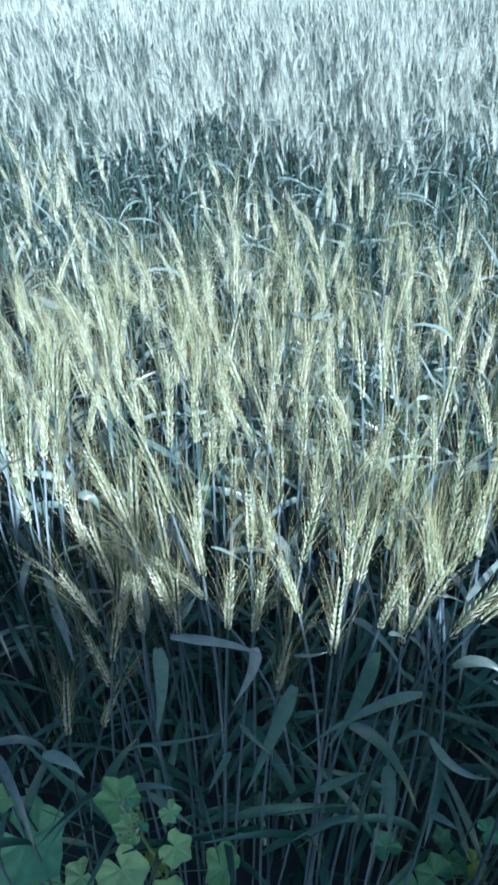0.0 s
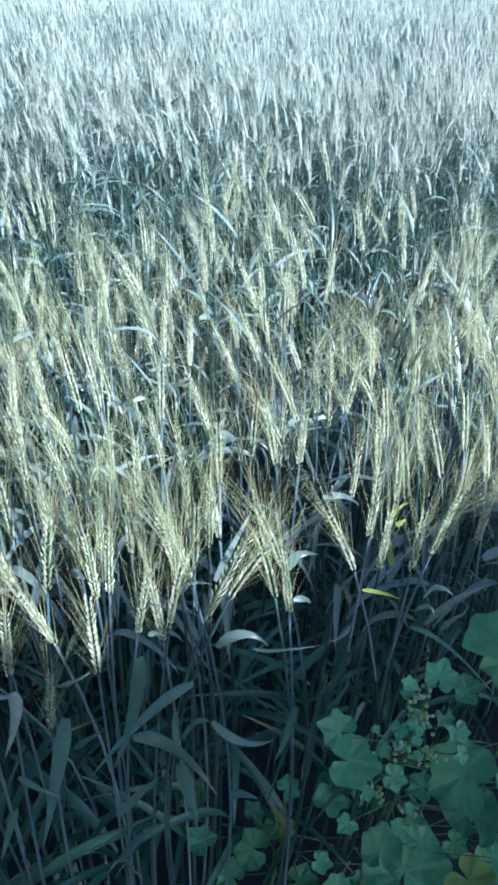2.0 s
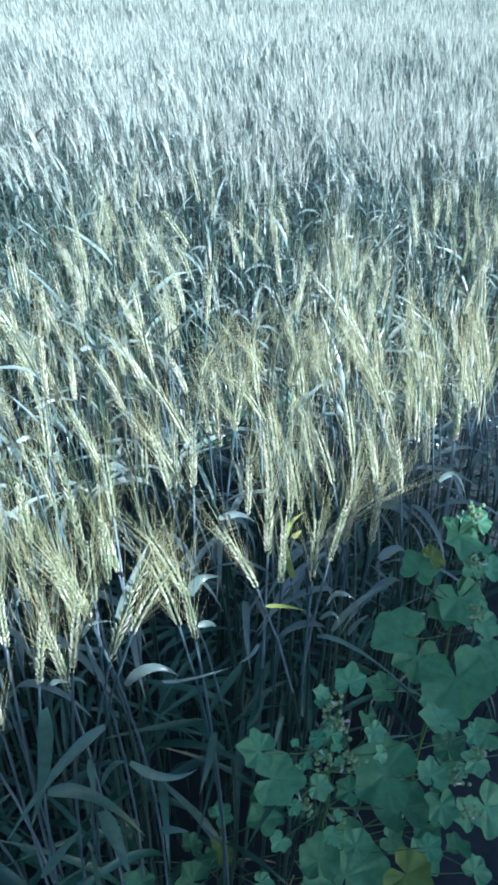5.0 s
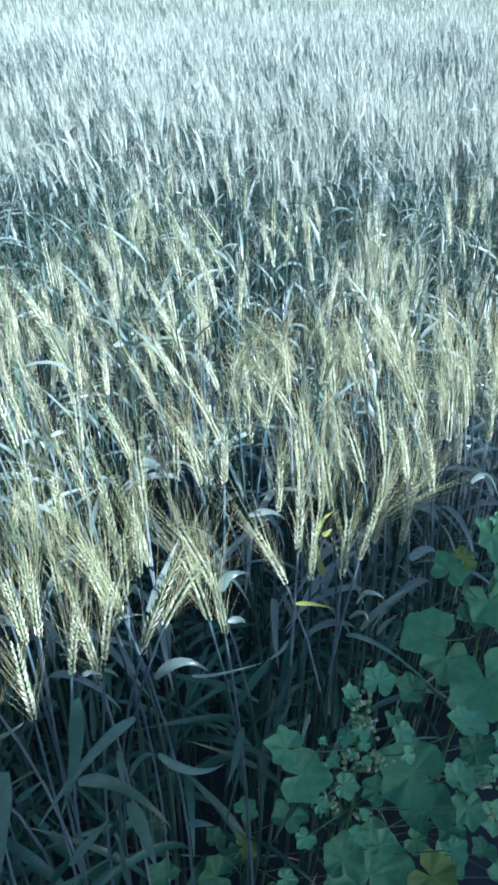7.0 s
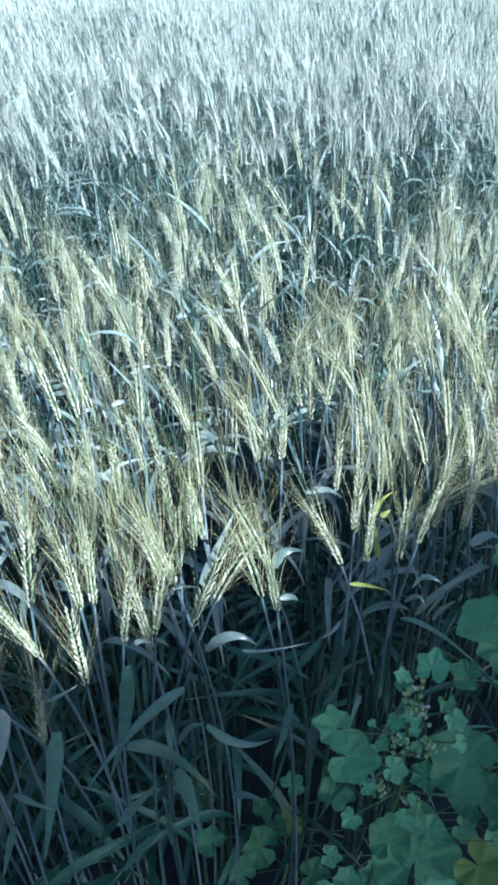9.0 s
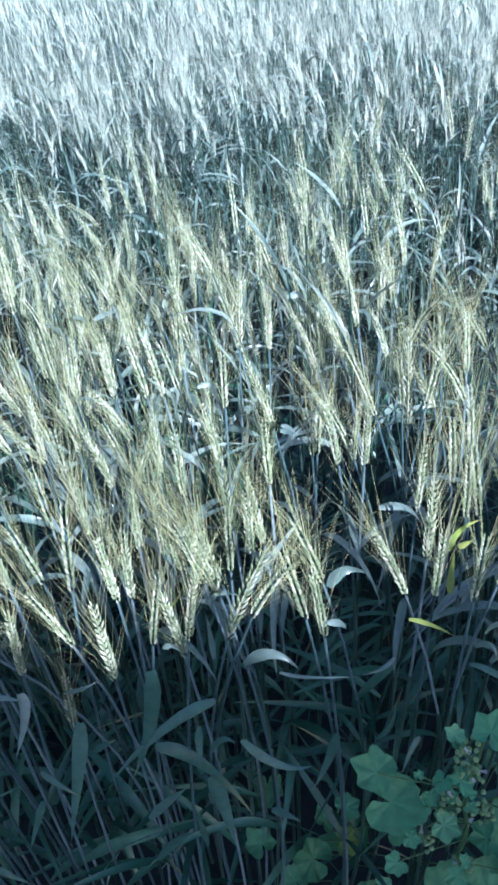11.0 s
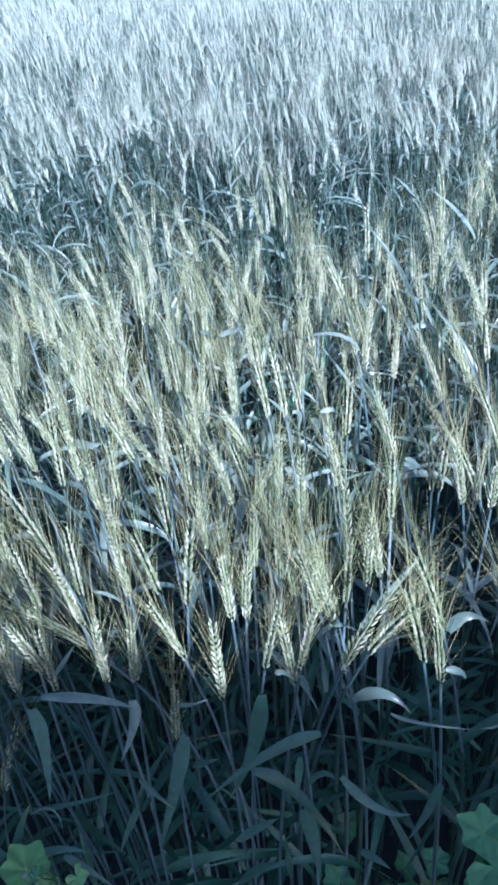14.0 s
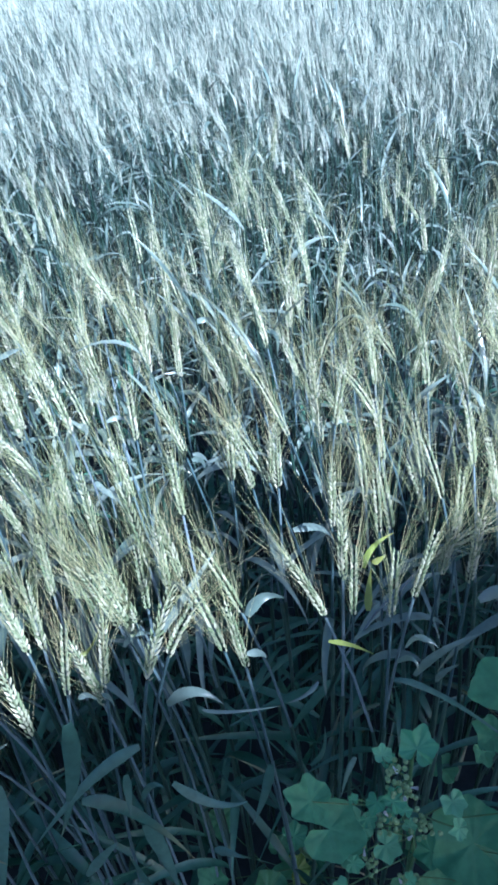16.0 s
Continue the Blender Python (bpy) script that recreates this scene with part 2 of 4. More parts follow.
def ears(neck, lean, end, length, spikelets, florets, sides, rings, awn_points, awn_length, awn_width, awn_share=1.0, fat=1.0):
    """Bearded ears: two rows of overlapping spikelets on a bent axis, an awn on each. Returns husks and awns as (verts, tris)."""
    n, m = len(neck), spikelets
    s = ((np.arange(m) + 0.4) / m)[None, :, None]
    big = length[:, None, None]
    axis = neck[:, None] + big * s * (lean[:, None] * (1 - s / 2) + end[:, None] * s / 2)
    t = unit(lean[:, None] * (1 - s) + end[:, None] * s)
    u = unit(np.cross(t, unit(RNG.normal(size=(n, 1, 3)))))
    v = np.cross(t, u)
    sign = np.where(np.arange(m) % 2 == 0, 1.0, -1.0)[None, :, None]
    taper = (1.0 - 0.45 * np.maximum(0, s - 0.45) / 0.55) * (0.75 + 0.25 * np.minimum(1, s / 0.15))
    husk_p, husk_r, awn_p, awn_r = [], [], [], []
    profile = {4: (np.array([0, 0.3, 0.68, 1.0]), np.array([0.5, 1.0, 0.8, 0.06])), 3: (np.array([0, 0.4, 1.0]), np.array([0.55, 1.0, 0.08]))}[rings]
    for f in range(florets):
        out = 0.0 if florets == 1 else (f - (florets - 1) / 2) * 2 / (florets - 1)
        d = unit(t + sign * u * 0.19 + v * out * 0.19 + RNG.normal(size=(n, m, 3)) * 0.06)
        size = (big * 2.7 / m) * taper
        base = axis + sign * u * 0.0017 * fat + v * out * 0.0011
        wide = (0.00145 if florets > 1 else 0.0028) * fat * taper
        husk_p.append((base[:, :, None] + d[:, :, None] * size[:, :, None] * profile[0][None, None, :, None]).reshape(n * m, rings, 3))
        husk_r.append((np.broadcast_to(wide[:, :, :1], (n, m, 1)) * profile[1]).reshape(n * m, rings))
        tip = base + d * size * 0.9
        ad = unit(t + sign * u * (0.10 + 0.14 * (1 - s)) + v * out * 0.11 + RNG.normal(size=(n, m, 3)) * 0.055)
        long = awn_length * (0.75 + 0.5 * RNG.random((n, m, 1))) * (0.75 + 0.4 * s)
        bow = (sign * u * 0.06 + v * out * 0.05 + RNG.normal(size=(n, m, 3)) * 0.05) * long
        q = np.linspace(0, 1, awn_points)[None, None, :, None]
        path = tip[:, :, None] + ad[:, :, None] * long[:, :, None] * q + bow[:, :, None] * q * q
        keep = RNG.random(n * m) < awn_share
        awn_p.append(path.reshape(n * m, awn_points, 3)[keep])
        awn_r.append(np.broadcast_to(awn_width * np.linspace(1, 0.25, awn_points), (n * m, awn_points))[keep])
    husks = tubes(np.concatenate(husk_p), np.concatenate(husk_r), sides)
    awns = tubes(np.concatenate(awn_p), np.concatenate(awn_r), 3 if awn_points > 2 else 3)
    return husks, awns


def slivers(base, way, width):
    """Bristles as one thin triangle each, for those far off."""
    n = len(base)
    across = unit(np.cross(way, RNG.normal(size=(n, 3)))) * width / 2
    verts = np.stack([base - across, base + across, base + way], 1).reshape(-1, 3)
    return verts, np.arange(3 * n).reshape(-1, 3)


def far_ears(neck, lean, end, length, knots, sides, wide, bristles, bristle_length, bristle_width):
    """Ears seen from afar: one knobbly spindle each, with a narrow beard."""
    n = len(neck)
    s = np.linspace(0, 1, knots)[None, :, None]
    axis = neck[:, None] + length[:, None, None] * s * (lean[:, None] * (1 - s / 2) + end[:, None] * s / 2)
    round_off = np.sqrt(np.maximum(0, 1 - (np.linspace(-0.85, 1, knots)) ** 2)) * np.where(np.arange(knots) % 2 == 0, 0.8, 1.15)
    husks = tubes(axis, wide * np.broadcast_to(round_off, (n, knots)) + 0.0002, sides)
    q = np.repeat(np.arange(n), bristles)
    where = RNG.uniform(0.25, 1.0, len(q))[:, None]
    base = neck[q] + length[q, None] * where * (lean[q] * (1 - where / 2) + end[q] * where / 2)
    way = unit(end[q] + RNG.normal(size=(len(q), 3)) * 0.12) * RNG.uniform(0.7, 1.2, len(q))[:, None] * bristle_length
    return husks, slivers(base, way, bristle_width)


def leaf_paths(start, heading, length, rise, droop, k):
    """Blades that leave the stem rise degrees off the vertical and bend over to droop degrees off it."""
    s = np.linspace(0, 1, k)[None]
    ang = np.radians(rise[:, None] + (droop - rise)[:, None] * s ** 0.8)
    step = length[:, None] / (k - 1)
    h = np.concatenate([np.zeros((len(start), 1)), np.cumsum(np.sin((ang[:, 1:] + ang[:, :-1]) / 2) * step, 1)], 1)
    z = np.concatenate([np.zeros((len(start), 1)), np.cumsum(np.cos((ang[:, 1:] + ang[:, :-1]) / 2) * step, 1)], 1)
    way = np.stack([np.cos(heading), np.sin(heading)], 1)
    wander = (RNG.normal(size=(len(start), 1)) * 0.12 * length[:, None]) * s ** 2
    x = start[:, None, 0] + way[:, None, 0] * h - way[:, None, 1] * wander
    y = start[:, None, 1] + way[:, None, 1] * h + way[:, None, 0] * wander
    return np.stack([x, y, np.maximum(start[:, None, 2] + z, 0.01)], -1)


def leaves(start, heading, length, wide, rise, droop, k, twist=0.8):
    path = leaf_paths(start, heading, length, rise, droop, k)
    n = len(start)
    s = np.linspace(0, 1, k)[None]
    across = np.stack([-np.sin(heading), np.cos(heading), np.zeros(n)], 1)[:, None]
    turn = (RNG.normal(size=(n, 1)) * twist * s + RNG.normal(size=(n, 1)) * 0.25)[:, :, None]
    side = across * np.cos(turn) + np.array([0, 0, 1.0]) * np.sin(turn)
    shape = np.minimum(1, 0.25 + 2.4 * s) * np.maximum(0, 1 - s ** 1.5) + 0.01
    return blades(path, wide[:, None] * shape, side)


def at_height(path, share):
    """The point at a share of each path (N, K, 3)."""
    k = path.shape[1] - 1
    pos = np.clip(np.broadcast_to(share, (len(path),)) * k, 0, k - 1e-6)
    i = pos.astype(int)
    f = (pos - i)[:, None]
    r = np.arange(len(path))
    return path[r, i] * (1 - f) + path[r, i + 1] * f


def edge_y(x):
    """Where the crop begins, as seen from above."""
    return 0.33 + 0.36 * x


def tilted(heading, degrees):
    a = np.broadcast_to(np.radians(degrees), np.shape(heading))
    return np.stack([np.cos(heading) * np.sin(a), np.sin(heading) * np.sin(a), np.cos(a)], -1)


def wheat_plant(neck, lean_heading, lean_degrees, bend_degrees, length=0.075, blades_at=(0.80, 0.50), awn_length=0.068):
    """One stalk of the field's edge as a thing: stem, ear with its awns, leaves."""
    neck = np.array([neck], float)
    lean, end = tilted(np.array([lean_heading]), lean_degrees), tilted(np.array([lean_heading]), bend_degrees)
    back = neck[:, 2:] * math.tan(radians(min(lean_degrees, 40) * 0.16))
    foot = neck[:, :2] - back * np.array([[math.cos(lean_heading), math.sin(lean_heading)]]) + RNG.normal(size=(1, 2)) * 0.012
    plant = new("wheat_plant")
    plant.location = (foot[0, 0], foot[0, 1], 0.0)
    tagged(plant, "bearded green wheat stalk ripening at the edge of the field", "wheat", "wheat stalks at the field edge")
    path = stem_paths(foot, neck, lean, 9)
    mesh_object("stem", *tubes(path, np.linspace(0.0019, 0.0012, 9)[None], 6), STEM, parent=plant)
    # The sheath's dark colour also stands in for shade among the stalks.
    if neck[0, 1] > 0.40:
        mesh_object("leaf_sheath", *tubes(path[:, :7], np.linspace(0.0026, 0.0021, 7)[None], 6), SHADED_STEM, parent=plant, label="green leaf sheath round the stem, darkened for shade")
    husks, awns = ears(neck, lean, end, np.array([length]), 27, 2, 5, 4, 3, awn_length, 0.00014, awn_share=1.0 if lean_degrees > 24 else 0.6, fat=0.8)
    ear = mesh_object("ear", *husks, EAR, parent=plant)
    mesh_object("beard", *awns, AWN, parent=ear, label="long straw-coloured bristles")
    for share in blades_at:
        start = at_height(path, share)
        flag = share > 0.7
        v, t, al = leaves(start, RNG.random(1) * 2 * np.pi, RNG.uniform(0.08, 0.15, 1) if flag else RNG.uniform(0.10, 0.19, 1), RNG.uniform(0.008, 0.014, 1),
                          RNG.uniform(12, 45, 1), RNG.uniform(110, 200, 1) if flag else RNG.uniform(60, 165, 1), 12)
        mesh_object("leaf", v, t, LIT_LEAF if flag else LEAF, al, parent=plant)
    return plant


def scatter(n, near, far, spread, turn=0.07):
    """n places in a fan before the crop's edge, between two distances, evenly by area."""
    r = np.sqrt(RNG.uniform(near ** 2, far ** 2, n))
    a = np.pi / 2 + turn + RNG.uniform(-spread, spread, n)
    return np.stack([r * np.cos(a), r * np.sin(a)], 1)


def height_at(p):
    """The crop's height, waving over the field, with a low strip between two sowings."""
    wave = 0.02 * np.sin(p[:, 0] * 2.1 + 0.7 * p[:, 1]) + 0.02 * np.sin(p[:, 1] * 1.7 - p[:, 0] * 0.9 + 1.3)
    return 0.74 + wave


def stand(name, label, places, ear_kw, husk, awn, leaf_n, stem_k, leaf_k, low=0.0, leaf=None, leaf_share=1.0, size=1.0, stem=None, uneven=0.04):
    """A stretch of crop too dense to count, as stuff: four meshes' worth of one kind each under one name."""
    n = len(places)
    clump = np.array([noise.noise(Vector((x * 3.1, y * 3.1, 5.0))) for x, y in places])
    heading = RNG.normal(2.7, 1.1, n) + clump * 1.5
    tilt = np.abs(RNG.normal(9, 7, n) + clump * 8)
    h = height_at(places) + RNG.normal(0, uneven, n) + clump * 0.06 - low
    neck = np.concatenate([places, h[:, None]], 1)
    lean, end = tilted(heading, tilt), tilted(heading, tilt + np.abs(RNG.normal(9, 10, n)))
    foot = places - np.stack([np.cos(heading), np.sin(heading)], 1) * (h * np.tan(np.radians(tilt * 0.35)))[:, None]
    path = stem_paths(foot, neck, lean, stem_k)
    husks, awns = (far_ears if "knots" in ear_kw else ears)(neck, lean, end, RNG.uniform(0.066, 0.092, n) * size, **ear_kw)
    root = mesh_object(name, *husks, husk)
    tagged(root, label, "wheat", kind="stuff")
    mesh_object("beard", *awns, awn, parent=root)
    mesh_object("stems", *tubes(path, np.broadcast_to(np.linspace(0.0018, 0.0010, stem_k), (n, stem_k)), 3), stem or SHADED_STEM, parent=root)
    bits = []
    for i in range(leaf_n):
        some = path[RNG.random(n) < leaf_share]
        k = len(some)
        start = at_height(some, RNG.uniform(0.55, 0.95, k) if i < 2 else RNG.uniform(0.2, 0.6, k))
        bits.append(leaves(start, RNG.random(k) * 2 * np.pi, RNG.uniform(0.06, 0.16, k), RNG.uniform(0.006, 0.012, k),
                           RNG.uniform(5, 40, k), RNG.uniform(40, 175, k), leaf_k))
    v, t, al = joined(bits)
    mesh_object("leaves", v, t, leaf or LEAF, al, parent=root)
    return root


# ---- ground ----
def ground():
    bm = bmesh.new()
    xs = sorted(set([-2000, -400, -80, -20, -6] + [round(-3 + 0.06 * i, 3) for i in range(101)] + [6, 20, 80, 400, 2000]))
    ys = sorted(set([-2000, -400, -80, -20, -5, -2] + [round(-1 + 0.06 * i, 3) for i in range(68)] + [6, 20, 80, 400, 2000]))
    rows = []
    for y in ys:
        rows.append([bm.verts.new((x, y, -0.004 + (0.012 * noise.noise(Vector((x * 4, y * 4, 0))) + 0.007 * noise.noise(Vector((x * 15, y * 15, 3)))
                                                   if abs(x) < 3.5 and -1.5 < y < 4 else 0))) for x in xs])
    for a, b in zip(rows, rows[1:]):
        for i in range(len(xs) - 1):
            bm.faces.new((a[i], a[i + 1], b[i + 1], b[i]))
    me = bpy.data.meshes.new("ground")
    bm.to_mesh(me)
    for p in me.polygons:
        p.use_smooth = True
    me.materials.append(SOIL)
    tagged(new("ground", me), "dark bare soil under the crop and along its edge", "soil", kind="structure")


ground()

# ---- the stands of wheat ----
def inside(p):
    return p[p[:, 1] > edge_y(p[:, 0]) + 0.05]


# neck x, y, z; heading and tilt of the ear in degrees; its length
STALKS = []
STALKS += [
    (-0.486, 0.563, 0.728, 22, 8, 0.062),
    (-0.469, 0.604, 0.732, -157, 6, 0.067),
    (-0.463, 0.493, 0.704, 22, 18, 0.062),
    (-0.449, 0.486, 0.759, 22, 9, 0.070),
    (-0.444, 0.618, 0.732, -157, 2, 0.070),
    (-0.410, 0.479, 0.740, 22, 16, 0.066),
    (-0.407, 0.539, 0.730, -157, 7, 0.062),
    (-0.389, 0.387, 0.739, 22, 6, 0.062),
    (-0.389, 0.718, 0.730, -157, 13, 0.062),
    (-0.367, 0.524, 0.711, -157, 3, 0.089),
    (-0.364, 0.747, 0.722, -157, 9, 0.072),
    (-0.349, 0.275, 0.535, 22, 7, 0.082),
    (-0.343, 0.406, 0.735, -157, 13, 0.062),
    (-0.337, 0.612, 0.741, 22, 2, 0.062),
    (-0.332, 0.337, 0.747, -157, 5, 0.062),
]
STALKS += [
    (-0.331, 0.513, 0.725, 22, 4, 0.099),
    (-0.313, 0.284, 0.557, 22, 20, 0.086),
    (-0.301, 0.371, 0.733, 22, 4, 0.086),
    (-0.298, 0.599, 0.738, -157, 6, 0.062),
    (-0.297, 0.288, 0.628, -157, 9, 0.065),
    (-0.296, 0.288, 0.712, -157, 18, 0.062),
    (-0.296, 0.317, 0.732, -157, 10, 0.062),
    (-0.293, 0.359, 0.742, -157, 10, 0.062),
    (-0.291, 0.289, 0.665, 22, 11, 0.062),
    (-0.288, 0.653, 0.727, -157, 2, 0.073),
    (-0.284, 0.624, 0.732, -157, 19, 0.068),
    (-0.281, 0.474, 0.775, 22, 0, 0.062),
    (-0.278, 0.292, 0.710, 22, 9, 0.062),
    (-0.277, 0.401, 0.746, -157, 14, 0.089),
    (-0.273, 0.563, 0.731, -157, 17, 0.062),
]
STALKS += [
    (-0.273, 0.701, 0.728, -157, 2, 0.062),
    (-0.269, 0.512, 0.722, 22, 1, 0.062),
    (-0.261, 0.297, 0.708, -157, 0, 0.062),
    (-0.260, 0.462, 0.752, 22, 0, 0.062),
    (-0.256, 0.343, 0.754, -157, 4, 0.062),
    (-0.245, 0.383, 0.729, 22, 2, 0.067),
    (-0.235, 0.303, 0.733, -157, 13, 0.062),
    (-0.233, 0.723, 0.721, -157, 4, 0.062),
    (-0.231, 0.549, 0.732, 22, 2, 0.071),
    (-0.231, 0.304, 0.710, 22, 1, 0.062),
    (-0.227, 0.351, 0.733, -157, 6, 0.062),
    (-0.226, 0.353, 0.701, -157, 38, 0.064),
    (-0.225, 0.419, 0.741, 22, 2, 0.066),
    (-0.218, 0.632, 0.754, 22, 6, 0.062),
    (-0.197, 0.560, 0.739, -157, 0, 0.062),
]
STALKS += [
    (-0.191, 0.314, 0.720, 22, 3, 0.062),
    (-0.190, 0.370, 0.758, -157, 2, 0.062),
    (-0.190, 0.456, 0.735, -157, 1, 0.062),
    (-0.188, 0.658, 0.735, -157, 4, 0.067),
    (-0.179, 0.398, 0.732, -157, 9, 0.062),
    (-0.176, 0.480, 0.755, -157, 0, 0.062),
    (-0.170, 0.320, 0.719, 22, 6, 0.062),
    (-0.156, 0.452, 0.731, 22, 0, 0.062),
    (-0.152, 0.664, 0.734, -157, 8, 0.075),
    (-0.149, 0.325, 0.639, 22, 6, 0.062),
    (-0.149, 0.387, 0.738, 22, 8, 0.082),
    (-0.149, 0.582, 0.737, -157, 21, 0.062),
    (-0.143, 0.499, 0.748, -157, 11, 0.066),
    (-0.139, 0.347, 0.722, -157, 15, 0.062),
    (-0.137, 0.532, 0.733, -157, 12, 0.062),
]
STALKS += [
    (-0.133, 0.522, 0.724, 22, 23, 0.062),
    (-0.131, 0.442, 0.705, -157, 3, 0.067),
    (-0.126, 0.641, 0.752, -157, 8, 0.081),
    (-0.113, 0.456, 0.715, 22, 3, 0.062),
    (-0.110, 0.734, 0.744, -157, 9, 0.090),
    (-0.107, 0.375, 0.743, -157, 2, 0.062),
    (-0.106, 0.335, 0.697, 22, 0, 0.080),
    (-0.106, 0.481, 0.714, 22, 2, 0.062),
    (-0.106, 0.526, 0.742, 22, 2, 0.062),
    (-0.097, 0.380, 0.741, 22, 4, 0.062),
    (-0.082, 0.431, 0.736, 22, 0, 0.062),
    (-0.078, 0.499, 0.742, 22, 0, 0.066),
    (-0.076, 0.813, 0.738, 166, 15, 0.073),
    (-0.073, 0.344, 0.734, 22, 11, 0.062),
    (-0.068, 0.426, 0.723, -157, 5, 0.062),
]
STALKS += [
    (-0.060, 0.756, 0.744, -13, 4, 0.077),
    (-0.059, 0.633, 0.744, -13, 2, 0.065),
    (-0.057, 0.568, 0.725, 166, 9, 0.062),
    (-0.053, 0.353, 0.709, -157, 6, 0.069),
    (-0.048, 0.354, 0.729, 22, 10, 0.062),
    (-0.043, 0.436, 0.711, -157, 7, 0.062),
    (-0.041, 0.396, 0.744, -157, 12, 0.062),
    (-0.031, 0.413, 0.724, -157, 13, 0.062),
    (-0.030, 0.472, 0.727, 166, 5, 0.100),
    (-0.029, 0.391, 0.737, 166, 17, 0.062),
    (-0.026, 0.427, 0.725, -13, 2, 0.062),
    (-0.026, 0.766, 0.735, -13, 1, 0.062),
    (-0.019, 0.360, 0.725, -13, 18, 0.099),
    (-0.012, 0.451, 0.723, 166, 0, 0.062),
    (-0.006, 0.607, 0.739, 166, 18, 0.070),
]
STALKS += [
    (-0.002, 0.464, 0.719, 166, 9, 0.066),
    (-0.000, 0.508, 0.751, 166, 2, 0.062),
    (0.001, 0.362, 0.752, -13, 24, 0.062),
    (0.032, 0.732, 0.731, 166, 22, 0.062),
    (0.039, 0.591, 0.720, -13, 2, 0.062),
    (0.040, 0.372, 0.740, 166, 14, 0.062),
    (0.051, 0.417, 0.730, 166, 21, 0.062),
    (0.054, 0.375, 0.715, 166, 8, 0.062),
    (0.061, 0.554, 0.738, 166, 12, 0.062),
    (0.061, 0.726, 0.750, 166, 19, 0.062),
    (0.076, 0.570, 0.731, 166, 25, 0.062),
    (0.079, 0.806, 0.744, 166, 13, 0.066),
    (0.085, 0.549, 0.742, -13, 1, 0.062),
    (0.117, 0.410, 0.727, 166, 25, 0.062),
    (0.128, 0.686, 0.714, 166, 7, 0.062),
]
STALKS += [
    (0.130, 0.498, 0.739, -13, 0, 0.062),
    (0.130, 0.629, 0.728, 166, 4, 0.089),
    (0.133, 0.434, 0.742, 166, 1, 0.075),
    (0.138, 0.406, 0.732, 166, 0, 0.062),
    (0.143, 0.610, 0.766, -13, 7, 0.062),
    (0.163, 0.530, 0.738, 166, 6, 0.064),
    (0.167, 0.475, 0.753, 166, 5, 0.062),
    (0.168, 0.407, 0.728, 166, 0, 0.062),
    (0.178, 0.477, 0.753, 166, 11, 0.062),
    (0.185, 0.413, 0.741, -13, 9, 0.062),
    (0.188, 0.591, 0.735, 166, 9, 0.062),
    (0.195, 0.704, 0.749, 166, 7, 0.062),
    (0.202, 0.460, 0.724, -13, 41, 0.064),
    (0.216, 0.452, 0.721, -13, 5, 0.062),
    (0.216, 0.516, 0.719, 166, 15, 0.062),
]
STALKS += [
    (0.223, 0.571, 0.725, 166, 10, 0.065),
    (0.228, 0.419, 0.749, -13, 1, 0.062),
    (0.232, 0.529, 0.737, 166, 18, 0.062),
    (0.234, 0.482, 0.736, 166, 2, 0.062),
    (0.250, 0.696, 0.748, 166, 9, 0.062),
    (0.269, 0.568, 0.741, 166, 11, 0.062),
    (0.279, 0.524, 0.734, 166, 13, 0.062),
    (0.289, 0.681, 0.745, 166, 16, 0.062),
    (0.290, 0.488, 0.745, 166, 13, 0.062),
    (0.341, 0.617, 0.739, 166, 24, 0.074),
    (0.346, 0.672, 0.732, 166, 26, 0.078),
    (0.360, 0.594, 0.728, 166, 7, 0.062),
    (0.403, 0.581, 0.731, 166, 6, 0.062),
    (0.415, 0.819, 0.708, 166, 17, 0.078),
    (0.430, 0.665, 0.711, 166, 14, 0.071),
]
STALKS += [
    (0.457, 0.672, 0.741, 166, 6, 0.065),
]

EDGE = []
for x, y, z, heading, tilt, length in STALKS:
    EDGE.append(wheat_plant((x, y, z), radians(heading), tilt * 0.8, tilt * 1.2, length * 1.15, blades_at=(0.45,) if y < 0.45 else (0.8, 0.5)))

for _ in range(26):
    x, y = RNG.uniform(-0.82, -0.42), RNG.uniform(0.20, 0.52)
    tilt = abs(RNG.normal(14, 8))
    EDGE.append(wheat_plant((x, y, 0.62 + 0.25 * (y - 0.2) + RNG.normal(0, 0.03)), RNG.normal(2.8, 0.9), tilt, tilt + abs(RNG.normal(10, 12)), RNG.uniform(0.072, 0.092)))

for _ in range(16):
    x = RNG.uniform(0.33, 0.64)
    tilt = abs(RNG.normal(12, 7))
    EDGE.append(wheat_plant((x, edge_y(x) + RNG.uniform(0.11, 0.28), 0.72 + RNG.normal(0, 0.025)), RNG.normal(2.8, 1.0), tilt, tilt + abs(RNG.normal(10, 12)), RNG.uniform(0.064, 0.084)))

known = np.array([row[:2] for row in STALKS])
fill = inside(scatter(1000, 0.42, 0.98, 1.0))
fill = [p for p in fill if p[1] > edge_y(p[0]) + (0.24 if p[0] < 0.3 else 0.12) and np.hypot(*(known - p).T).min() > 0.034][:126]
for p in fill:
    tilt = abs(RNG.normal(13, 8))
    EDGE.append(wheat_plant((p[0], p[1], 0.70 + RNG.normal(0, 0.035)), RNG.normal(2.8, 1.2), tilt, tilt + abs(RNG.normal(10, 12)), RNG.uniform(0.064, 0.084)))

# blades at the edge: foot, middle and tip of each, its width, 1 where it yellows
EDGE_BLADES = []
